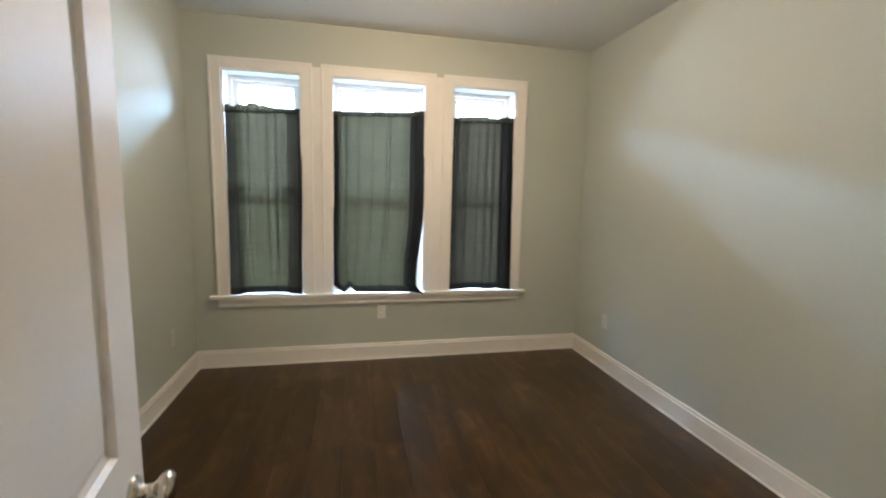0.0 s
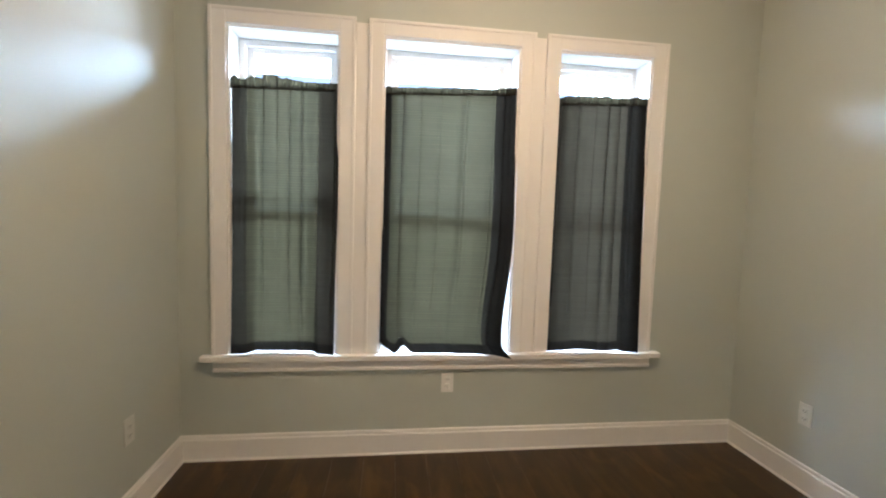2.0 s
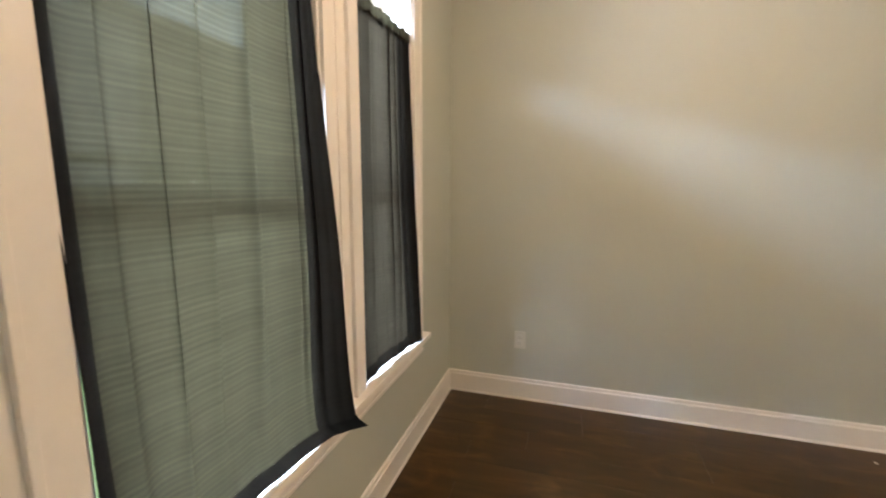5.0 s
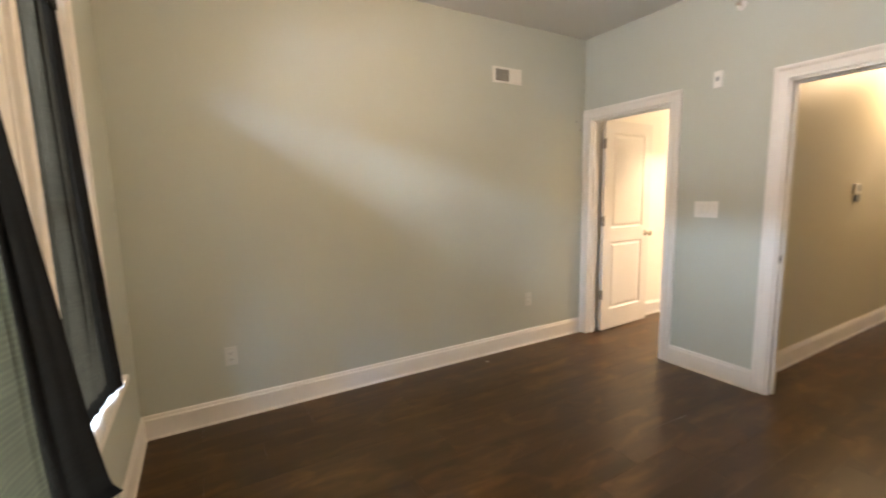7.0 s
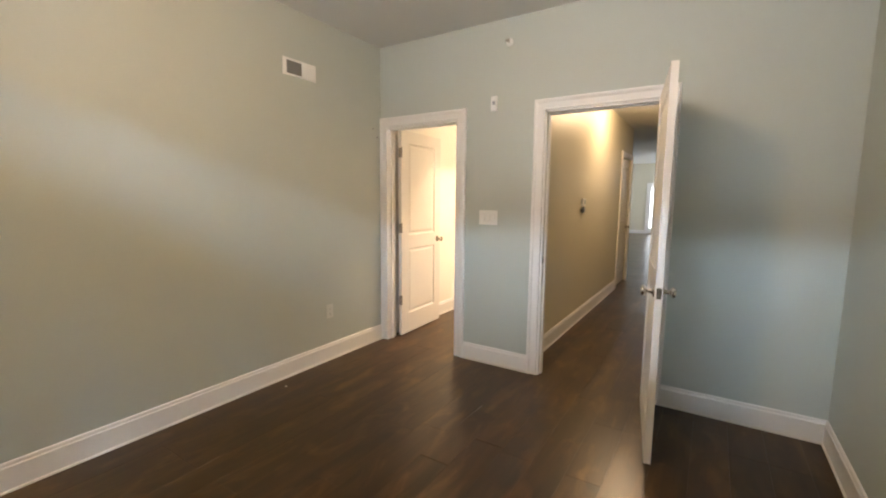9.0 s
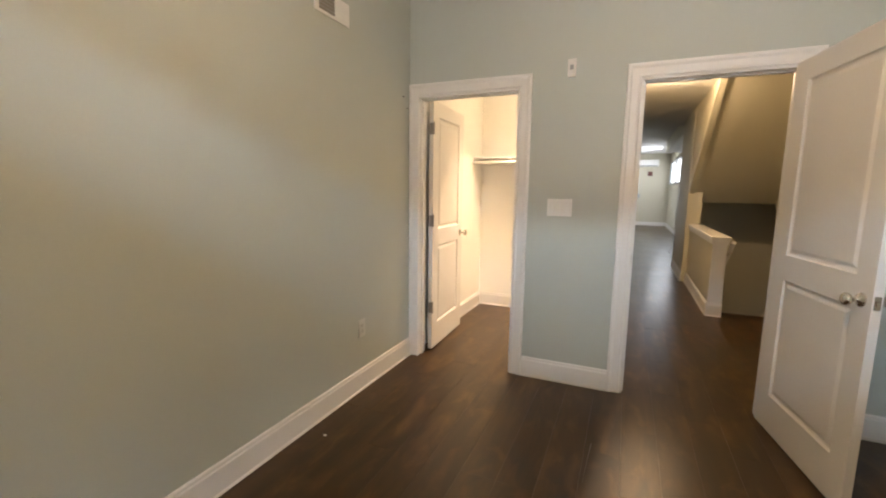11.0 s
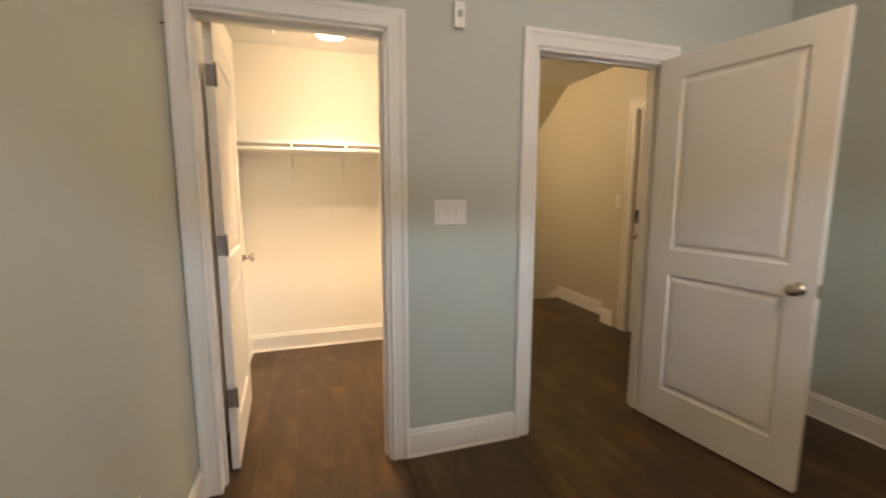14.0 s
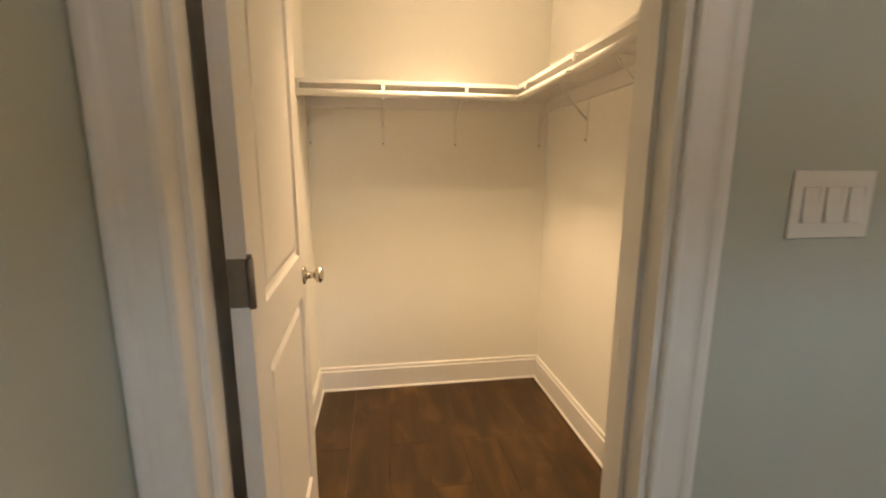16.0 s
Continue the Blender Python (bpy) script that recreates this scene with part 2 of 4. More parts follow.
# ---------------------------------------------------------------- mesh helpers
def box(bm, x0, x1, y0, y1, z0, z1, bevel=0.0):
    m = Matrix.LocRotScale(((x0 + x1) / 2, (y0 + y1) / 2, (z0 + z1) / 2), None, (abs(x1 - x0), abs(y1 - y0), abs(z1 - z0)))
    made = bmesh.ops.create_cube(bm, size=1, matrix=m)["verts"]
    if bevel:
        edges = list({e for v in made for e in v.link_edges})
        bmesh.ops.bevel(bm, geom=edges, offset=bevel, segments=2, affect="EDGES", profile=0.6)
    return bm


def boxes(*rows, bevel=0.0):
    bm = bmesh.new()
    for r in rows:
        box(bm, *r, bevel=bevel)
    return bm


def prism(profile, length, bevel=0.0):
    """Profile in (y, z), swept along +x from 0 to length."""
    bm = bmesh.new()
    a = [bm.verts.new((0, y, z)) for y, z in profile]
    b = [bm.verts.new((length, y, z)) for y, z in profile]
    bm.faces.new(a[::-1])
    bm.faces.new(b)
    for i in range(len(a)):
        j = (i + 1) % len(a)
        bm.faces.new((a[i], a[j], b[j], b[i]))
    bmesh.ops.recalc_face_normals(bm, faces=bm.faces[:])
    return bm


def lathe(profile, steps=28, axis="z"):
    """Profile of (radius, height) turned about an axis."""
    bm = bmesh.new()
    rings = []
    for r, h in profile:
        ring = []
        for k in range(steps):
            a = 2 * math.pi * k / steps
            p = (r * math.cos(a), r * math.sin(a), h)
            if axis == "x":
                p = (p[2], p[0], p[1])
            if axis == "y":
                p = (p[0], p[2], p[1])
            ring.append(bm.verts.new(p))
        rings.append(ring)
    for r0, r1 in zip(rings, rings[1:]):
        for k in range(steps):
            bm.faces.new((r0[k], r0[(k + 1) % steps], r1[(k + 1) % steps], r1[k]))
    bm.faces.new(rings[0][::-1])
    bm.faces.new(rings[-1])
    bmesh.ops.recalc_face_normals(bm, faces=bm.faces[:])
    for f in bm.faces:
        f.smooth = True
    return bm


def rod(bm, a, b, r, steps=12):
    a, b = Vector(a), Vector(b)
    m = Matrix.Translation((a + b) / 2) @ (b - a).to_track_quat("Z", "Y").to_matrix().to_4x4()
    made = bmesh.ops.create_cone(bm, cap_ends=True, segments=steps, radius1=r, radius2=r, depth=(b - a).length, matrix=m)["verts"]
    for f in {f for v in made for f in v.link_faces}:
        f.smooth = len(f.verts) == 4
    return bm


def part(name, bm, mat, parent=None, label="", at=None):
    me = bpy.data.meshes.new(name)
    bm.to_mesh(me)
    bm.free()
    me.materials.append(mat)
    ob = new(name, me)
    if parent:
        ob.parent = parent
    if at is not None:
        ob.matrix_basis = at
    if label:
        ob["label"] = label
    return ob


def structure(name, bm, mat, label, category="", at=None):
    return tagged(part(name, bm, mat, at=at), label, category or name.split("_")[0], kind="structure")


def thing(name, label, category, at=None, group=""):
    ob = new(name)
    if at is not None:
        ob.matrix_basis = at
    return tagged(ob, label, category, group)


# ---------------------------------------------------------------- shell of the bedroom
WT = 0.27  # thickness of the window wall
TOP = 2.95
bm = bmesh.new()
edges = [ROOM_L - 0.12] + [v for w in WINDOWS for v in w[:2]] + [ROOM_R + 0.12]
box(bm, edges[0], edges[-1], ROOM_W, ROOM_W + WT, 0, SILL_Z - 0.03)
box(bm, edges[0], edges[-1], ROOM_W, ROOM_W + WT, HEAD_Z, TOP)
for k in range(0, len(edges), 2):
    box(bm, edges[k], edges[k + 1], ROOM_W, ROOM_W + WT, SILL_Z - 0.03, HEAD_Z)
structure("wall_north", bm, SAGE, "sage green painted wall with three tall windows", "wall")

structure("wall_east", boxes((ROOM_R, ROOM_R + 0.12, 0.0, ROOM_W, 0, TOP)), SAGE, "sage green painted plaster bedroom wall", "wall")

structure("wall_west", boxes((ROOM_L - 0.12, ROOM_L, 0.0, ROOM_W, 0, TOP)), SAGE, "blue-green shaded painted plaster bedroom wall", "wall")

CL0, CL1 = 2.279, 3.062      # closet doorway
EN0, EN1 = 0.728, 1.526      # entry doorway
DOOR_H = 2.045
structure("wall_south", boxes(
    (ROOM_L - 0.12, EN0, -BACK_T, 0, 0, TOP), (EN0, EN1, -BACK_T, 0, DOOR_H, TOP), (EN1, CL0, -BACK_T, 0, 0, TOP),
    (CL0, CL1, -BACK_T, 0, DOOR_H, TOP), (CL1, ROOM_R + 0.12, -BACK_T, 0, 0, TOP)),
    SAGE, "sage green painted wall with two doorways", "wall")

structure("ceiling", boxes((ROOM_L - 0.1, ROOM_R + 0.1, -0.06, ROOM_W + 0.1, ROOM_H, ROOM_H + 0.1)), CEIL, "flat white painted bedroom ceiling", "ceiling")

# ---------------------------------------------------------------- closet and hall shell
CX0, CY = 1.79, -1.772
structure("wall_closet_back", boxes((CX0, ROOM_R, CY - 0.12, CY, 0, 2.6)), CREAM, "warm white painted closet back wall", "wall")
structure("wall_closet_east", boxes((ROOM_R, ROOM_R + 0.12, CY - 0.12, -BACK_T, 0, 2.6)), CREAM, "warm white painted closet side wall", "wall")
structure("ceiling_closet", boxes((CX0 - 0.1, ROOM_R + 0.12, CY - 0.12, -BACK_T, 2.47, 2.58)), CEIL, "white closet ceiling", "ceiling")
structure("wall_closet_front", boxes((CX0, CL0 - 0.001, -BACK_T - 0.012, -BACK_T - 0.001, 0, 2.47), (CL0 - 0.001, ROOM_R, -BACK_T - 0.012, -BACK_T - 0.001, DOOR_H + 0.02, 2.47)),
          CREAM, "warm white painted inner face of the closet front wall", "wall")

HX1 = 1.67                   # hall side of the closet wall
structure("wall_closet_west", boxes((1.735, CX0, CY - 0.12, -BACK_T, 0, 2.6)), CREAM, "warm white painted wall between closet and hall", "wall")
structure("wall_hall_east", boxes((HX1, 1.734, -3.95, -BACK_T, 0, 2.6), (HX1, 1.734, -4.75, -3.95, 2.06, 2.6), (HX1, 1.734, -4.85, -4.75, 0, 2.95)),
          HALLP, "warm beige painted hall wall", "wall")
structure("wall_hall_west", boxes((0.54, 0.73, -5.8, -4.36, -2.9, 2.6)), HALLP, "warm lit beige wall beside the stairs", "wall")
structure("wall_stair_west", boxes((-0.52, -0.24, -1.60, -1.343, 0, 2.9), (-0.52, -0.24, -1.343, -0.343, 2.085, 2.9),
                                  (-0.52, -0.24, -0.343, -BACK_T, 0, 2.9)),
          HALLP, "warm beige painted wall behind the staircase", "wall")
# Opening cut to a dark patch's outline; the cavity behind it is added.
bm = bmesh.new()
cut = [(-1.60, 2.9), (-5.86, 2.9), (-5.86, 1.195), (-4.56, 1.195), (-3.615, 0.385), (-3.60, 0.24), (-4.71, -0.537), (-5.86, -1.34), (-5.86, -2.9), (-1.60, -2.9)]
a = [bm.verts.new((-0.52, y, z)) for y, z in cut]
b = [bm.verts.new((-0.40, y, z)) for y, z in cut]
bm.faces.new(a)
bm.faces.new(b[::-1])
for i in range(len(cut)):
    bm.faces.new((a[i], b[i], b[(i + 1) % len(cut)], a[(i + 1) % len(cut)]))
bmesh.ops.recalc_face_normals(bm, faces=bm.faces[:])
structure("wall_stair_slope", bm, HALLP, "beige stair wall with a slanted opening cut to a dark outline", "wall")
structure("wall_landing", boxes((-1.22, -1.10, -5.86, -3.36, -2.9, 1.4), (-1.10, -0.52, -3.48, -3.36, -2.9, 1.4), (-1.10, -0.52, -5.86, -5.74, -2.9, 1.4), (-1.10, -0.52, -5.74, -3.48, 1.25, 1.4), (-1.10, -0.52, -5.74, -3.48, -2.9, -2.8)),
          HALLP, "walls of the closed cavity added behind the slanted opening", "wall")
structure("wall_stair_end", boxes((-0.52, 0.60, -5.86, -5.71, -2.9, 1.6)), HALLP, "dark shaded wall at the stair foot", "wall")
structure("ceiling_hall", boxes((-0.52, 1.85, -6.3, -BACK_T, 2.60, 2.75)), CEIL, "white hall ceiling", "ceiling")
structure("ceiling_great_room", boxes((-0.1, 4.2, -16.65, -6.3, 2.92, 3.05), (1.85, 4.2, -6.3, -4.70, 2.92, 3.05), (-0.1, 1.85, -6.31, -6.30, 2.6, 2.92)), CEIL, "white ceiling of the far room", "ceiling")

# sloping soffit under the upper flight, with its side wall towards the hall
bm = bmesh.new()
sy0, sz0, sy1, sz1 = -2.60, 2.60, -4.58, 1.21
vs = [bm.verts.new(p) for p in ((-0.41, sy0, sz0), (0.655, sy0, sz0), (0.655, sy1, sz1), (-0.41, sy1, sz1),
                                (-0.41, sy0 - 0.25, sz0 + 0.1), (0.655, sy0 - 0.25, sz0 + 0.1), (0.655, sy1 - 0.9, sz1 - 0.004), (-0.41, sy1 - 0.9, sz1 - 0.004))]
for f in ((0, 1, 2, 3), (4, 7, 6, 5), (3, 2, 6, 7), (0, 4, 5, 1), (1, 5, 6, 2), (0, 3, 7, 4)):
    bm.faces.new([vs[i] for i in f])
bmesh.ops.recalc_face_normals(bm, faces=bm.faces[:])
structure("ceiling_stair_soffit", bm, HALLP, "beige sloping underside of the upper staircase", "soffit")
bm = bmesh.new()
side = [(-2.56, 2.60), (-5.2, 2.60), (-5.2, 1.20), (-4.56, 1.20)]
a = [bm.verts.new((0.655, y, z)) for y, z in side]
b = [bm.verts.new((0.725, y, z)) for y, z in side]
bm.faces.new(a)
bm.faces.new(b[::-1])
for i in range(4):
    bm.faces.new((a[i], b[i], b[(i + 1) % 4], a[(i + 1) % 4]))
bmesh.ops.recalc_face_normals(bm, faces=bm.faces[:])
structure("wall_stair_side", bm, HALLP, "warm lit side wall of the upper staircase", "wall")

# far room
structure("wall_far", boxes((-0.1, 4.2, -16.65, -16.5, 0, 3.0)), HALLP, "pale wall of the far room", "wall")
structure("wall_far_west", boxes((-0.04, 0.08, -16.5, -16.3, 0, 2.95), (-0.04, 0.08, -16.3, -12.2, 0, 1.65), (-0.04, 0.08, -16.3, -12.2, 2.55, 2.95), (-0.04, 0.08, -12.2, -5.80, 0, 2.95), (0.08, 0.54, -5.92, -5.80, 0, 2.95)),
          HALLP, "pale wall with a high wide window in the far room", "wall")
structure("wall_far_east", boxes((4.05, 4.2, -16.5, -4.85, 0, 3.0), (1.735, 4.2, -4.85, -4.70, 0, 3.0)), HALLP, "pale side wall of the far room", "wall")

# ---------------------------------------------------------------- baseboards and casings
BASE = [(0, 0), (0, 0.145), (-0.006, 0.145), (-0.010, 0.138), (-0.010, 0.126), (-0.015, 0.120), (-0.015, 0.012), (-0.022, 0.006), (-0.022, 0)]


def baseboard(a, b, label="white painted moulded baseboard"):
    """Along the foot of a wall from a to b, with the room on the right-hand side."""
    (x0, y0), (x1, y1) = a, b
    d = math.hypot(x1 - x0, y1 - y0)
    return structure("baseboard", prism(BASE, d), TRIM, label, "baseboard", pose(x0, y0, 0.0, 0, 0, math.degrees(math.atan2(y1 - y0, x1 - x0))))


CW = 0.083
CASING = [(0, 0), (0, 0.011), (0.003, 0.0145), (0.009, 0.016), (0.014, 0.0145), (0.016, 0.0115), (0.050, 0.0135), (0.056, 0.0155), (0.061, 0.020), (0.070, 0.0225), (0.078, 0.0215), (0.083, 0.017), (0.083, 0)]


def casing(name, x0, x1, h, y, side, label):
    """Door casing round an opening in a wall that faces along y; side: 1 towards +y, -1 towards -y."""
    bm = bmesh.new()
    loops = []
    for d, t in CASING:
        xr = min(x1 + d, ROOM_R - 0.002) if x1 > 2.5 else x1 + d
        loops.append([bm.verts.new((px, y + side * t, pz)) for px, pz in ((x0 - d, 0), (x0 - d, h + d), (xr, h + d), (xr, 0))])
    for l0, l1 in zip(loops, loops[1:] + loops[:1]):
        for k in range(3):
            bm.faces.new((l0[k], l0[k + 1], l1[k + 1], l1[k]))
    bm.faces.new([q[0] for q in loops])
    bm.faces.new([q[3] for q in loops])
    bmesh.ops.recalc_face_normals(bm, faces=bm.faces[:])
    return structure(name, bm, TRIM, label, "door casing")


def jamb(name, x0, x1, h, y0, y1, stop, label):
    bm = boxes((x0, x0 + 0.016, y0, y1, 0, h), (x1 - 0.016, x1, y0, y1, 0, h), (x0, x1, y0, y1, h - 0.016, h),
               (x0 + 0.016, x0 + 0.027, stop - 0.018, stop + 0.018, 0, h - 0.016), (x1 - 0.027, x1 - 0.016, stop - 0.018, stop + 0.018, 0, h - 0.016),
               (x0 + 0.016, x1 - 0.016, stop - 0.018, stop + 0.018, h - 0.027, h - 0.016))
    return structure(name, bm, TRIM, label, "door jamb")


casing("trim_entry", EN0, EN1, DOOR_H, 0.001, 1, "white moulded casing round the entry doorway")
casing("trim_entry_hall", EN0, EN1, DOOR_H, -BACK_T - 0.001, -1, "white moulded casing on the hall side")
casing("trim_closet", CL0, CL1 - 0.016, DOOR_H, 0.001, 1, "white moulded casing round the closet doorway")
jamb("trim_entry_jamb", EN0 - 0.001, EN1 + 0.001, DOOR_H + 0.001, -BACK_T - 0.003, 0.003, -0.058, "white painted entry door jamb")
jamb("trim_closet_jamb", CL0 - 0.001, CL1 + 0.001, DOOR_H + 0.001, -BACK_T - 0.016, 0.003, -0.06, "white painted closet door jamb")

baseboard((ROOM_L, ROOM_W), (ROOM_R, ROOM_W))
baseboard((ROOM_R, ROOM_W), (ROOM_R, 0.02))
baseboard((CL0 - CW, 0), (EN1 + CW, 0))
baseboard((EN0 - CW, 0), (ROOM_L, 0))
baseboard((ROOM_L, 0), (ROOM_L, ROOM_W))
baseboard((ROOM_R, CY), (CX0, CY))
baseboard((ROOM_R, -BACK_T - 0.02), (ROOM_R, CY + 0.022))
baseboard((CX0, CY + 0.022), (CX0, -BACK_T - 0.014))
baseboard((HX1, -0.15), (HX1, -3.865))
baseboard((0.73, -5.8), (0.73, -4.36))
baseboard((-0.24, -1.60), (-0.24, -1.425))
baseboard((-0.40, -2.61), (-0.40, -1.60))
baseboard((-0.24, -0.26), (-0.24, -0.13))
baseboard((4.0, -16.5), (2.86, -16.5))
baseboard((1.44, -16.5), (0.08, -16.5))
baseboard((0.08, -16.48), (0.08, -5.95))


# ---------------------------------------------------------------- windows
def window(i, x0, x1, c0, c1):
    w = thing("window_%d" % i, "tall white double-hung window with flat casing", "window")
    w["kind"] = "structure"
    y = ROOM_W - 0.001
    bm = bmesh.new()
    for d, t in ((0, 0.016), (1, 0.022)):
        a0, a1 = (c0 + 0.0015, x0) if not d else (c0, c0 + 0.018)
        b0, b1 = (x1, c1 - 0.0015) if not d else (c1 - 0.018, c1)
        box(bm, a0, a1, y - t, y, SILL_Z, HEAD_Z + 0.083, bevel=0.003)
        box(bm, b0, b1, y - t, y, SILL_Z, HEAD_Z + 0.083, bevel=0.003)
        box(bm, a1 if not d else a0 + 0.018, b0 if not d else b1 - 0.018, y - t + 0.0005, y, HEAD_Z + (0.065 if d else 0), HEAD_Z + (0.083 if d else 0.0815), bevel=0.003)
    part("window_casing", bm, TRIM, w)
    # lining of the reveal
    part("window_lining", boxes((x0, x0 + 0.012, y - 0.001, y + WT, SILL_Z, HEAD_Z), (x1 - 0.012, x1, y - 0.001, y + WT, SILL_Z, HEAD_Z),
                                (x0 + 0.012, x1 - 0.012, y - 0.001, y + WT, HEAD_Z - 0.012, HEAD_Z)), TRIM, w)
    # outer frame and sashes
    fy = ROOM_W + 0.15
    a, b = x0 + 0.012, x1 - 0.012
    part("window_frame", boxes((a, a + 0.032, fy, fy + 0.10, SILL_Z, HEAD_Z - 0.012), (b - 0.032, b, fy, fy + 0.10, SILL_Z, HEAD_Z - 0.012),
                               (a + 0.032, b - 0.032, fy, fy + 0.10, HEAD_Z - 0.047, HEAD_Z - 0.012), (a + 0.032, b - 0.032, fy, fy + 0.10, SILL_Z, SILL_Z + 0.03),
                               bevel=0.003), TRIM, w)
    mid = 1.476
    for name, z0, z1, sy in (("upper_sash", mid - 0.011, HEAD_Z - 0.047, fy + 0.034), ("lower_sash", SILL_Z + 0.03, mid + 0.011, fy + 0.010)):
        s0, s1 = a + 0.032, b - 0.032
        top = 0.028 if name == "upper_sash" else 0.021
        f = part(name, boxes((s0, s0 + 0.036, sy, sy + 0.022, z0, z1), (s1 - 0.036, s1, sy, sy + 0.022, z0, z1),
                             (s0 + 0.036, s1 - 0.036, sy, sy + 0.022, z1 - top, z1), (s0 + 0.036, s1 - 0.036, sy, sy + 0.022, z0, z0 + (0.021 if name == "upper_sash" else 0.04)), bevel=0.003), TRIM, w)
        g = part("pane", boxes((s0 + 0.034, s1 - 0.034, sy + 0.009, sy + 0.013, z0 + 0.019, z1 - top + 0.002)), GLASS, f)
        g.visible_shadow = False
        if name == "lower_sash" and i == 1:
            for lx in (s0 + 0.045, s1 - 0.105):
                part("tilt_latch", boxes((lx, lx + 0.05, ROOM_W + 0.055, sy + 0.004, z1 - 0.004, z1 + 0.012), bevel=0.003), TRIM, f)
    return w


for k, row in enumerate(WINDOWS, 1):
    window(k, *row)

SX0, SX1 = -0.096, 2.580
structure("window_sill", boxes((SX0, SX1, ROOM_W - 0.052, ROOM_W, SILL_Z - 0.03, SILL_Z), *[(w[0], w[1], ROOM_W - 0.01, ROOM_W + 0.151, SILL_Z - 0.029, SILL_Z - 0.0005) for w in WINDOWS], bevel=0.004),
          TRIM, "long white window stool running under three windows", "window sill")
structure("trim_apron", boxes((-0.038, 2.530, ROOM_W - 0.019, ROOM_W - 0.001, 0.510, SILL_Z - 0.031), (-0.038, 2.530, ROOM_W - 0.024, ROOM_W - 0.018, 0.510, 0.528), bevel=0.003),
          TRIM, "white apron board under the window stool", "trim")
structure("trim_mullion", boxes((0.709, 0.777, ROOM_W - 0.006, ROOM_W - 0.001, SILL_Z, HEAD_Z + 0.06), (1.713, 1.777, ROOM_W - 0.006, ROOM_W - 0.001, SILL_Z, HEAD_Z + 0.06)),
          TRIM, "recessed white strips between the window casings", "trim")


# ---------------------------------------------------------------- curtains
def curtain(label, seed, edge0, edge1, top, bottom, folds, amp, frill, hem0, hem1, flare, hems, reach, cloth=CURTAIN, wrap=None):
    """edge0/edge1/top/bottom: functions of v (0 top to 1 bottom) or u (0 to 1)."""
    rnd = random.Random(seed)
    c = thing("curtain", label, "curtain", group="window curtains")
    yc = ROOM_W + 0.022
    ph = [rnd.uniform(0, 6.28) for _ in range(6)]
    fr = [folds * f for f in (1.0, 1.73, 0.61, 2.9, 5.3, 0.37)]
    wt = (0.5, 0.32, 0.4, 0.06, 0.015, 0.3)

    def fold(u, v):
        s = sum(w * math.sin(6.283 * f * u + p + 0.7 * math.sin(2.2 * v + p)) for f, p, w in zip(fr, ph, wt))
        tight = (0.35 + 0.65 * min(1, v * 2.5)) * (1 - 0.6 * max(0, v - 0.75) / 0.25)
        return amp * s * tight

    def across(u):
        """The last stretch may turn out of the window plane, and so takes less of the width."""
        if wrap is None:
            return u
        k = 1 - hem1
        return u * (1 - wrap) / k if u < k else 1 - wrap + (u - k) * wrap / hem1

    def at(u, v):
        phase = 6.283 * folds * u + ph[1] + 1.3 * math.sin(6.283 * 1.3 * u + ph[2]) + 0.5 * math.sin(3 * v)
        lap = 0.235 / folds * (0.82 + 0.18 * math.sin(2.1 * 6.283 * u + ph[4])) * (0.85 + 0.15 * math.cos(2.4 * v + ph[5])) * math.sin(math.pi * u) ** 0.3
        calm = 1.0 if wrap is None else 1 - 0.85 * min(1, max(0, u - 1 + hem1) / (0.4 * hem1))
        calm *= 1 - 0.75 * max(0, v - 0.70) / 0.30
        lap *= calm
        x = edge0(v) + (edge1(v) - edge0(v)) * (across(u) + lap * math.sin(phase))
        z = top(u) + (bottom(u) - top(u)) * v
        return Vector((x, yc - reach(u) * v * v - flare * v ** 1.3 * u ** 3 + 0.4 * calm * fold(u, v) + 0.015 * calm * (0.55 + 0.45 * math.sin(2.7 * 6.283 * u + ph[3])) * math.cos(phase), z))

    def sheet(u0, u1, v0, v1, nu, nv, dy=0.0):
        bm = bmesh.new()
        rows = [[bm.verts.new(at(u0 + (u1 - u0) * i / nu, v0 + (v1 - v0) * j / nv) + Vector((0, dy, 0))) for i in range(nu + 1)] for j in range(nv + 1)]
        for j in range(nv):
            for i in range(nu):
                bm.faces.new((rows[j][i], rows[j][i + 1], rows[j + 1][i + 1], rows[j + 1][i])).smooth = True
        return bm
    part("cloth", sheet(hem0, 1 - hem1, 0.008, 0.963, 150, 70), cloth, c)
    part("bottom_hem", sheet(0, 1, 0.963, 1.0, 170, 6), DARKHEM, c, "doubled dark bottom hem")
    part("side_hem", sheet(0, hem0, 0.008, 0.963, 26, 70), hems[0], c, "doubled dark side hem")
    part("side_hem", sheet(1 - hem1, 1, 0.008, 0.963, 26, 70), hems[1], c, "doubled dark side hem")
    # gathered header over the rod
    bm = bmesh.new()
    n = 160
    rows = []
    for j in range(7):
        r = []
        for i in range(n + 1):
            u = i / n
            p = at(u, 0.020 * (1 - j / 4) if j < 4 else 0)
            ruff = 0.006 * math.sin(6.283 * 31 * u + ph[2]) + 0.004 * math.sin(6.283 * 53 * u + ph[3])
            p.y = yc - 0.012 + ruff + 0.25 * fold(u, 0.03)
            if j >= 4:
                p.z += (j - 3) * frill(u) / 3 * (0.8 + 0.4 * noise.noise(Vector((u * 22, seed, 0))))
            r.append(bm.verts.new(p))
        rows.append(r)
    for j in range(6):
        for i in range(n):
            bm.faces.new((rows[j][i], rows[j][i + 1], rows[j + 1][i + 1], rows[j + 1][i])).smooth = True
    part("header", bm, CURTAIN, c, "gathered dark header on a rod")
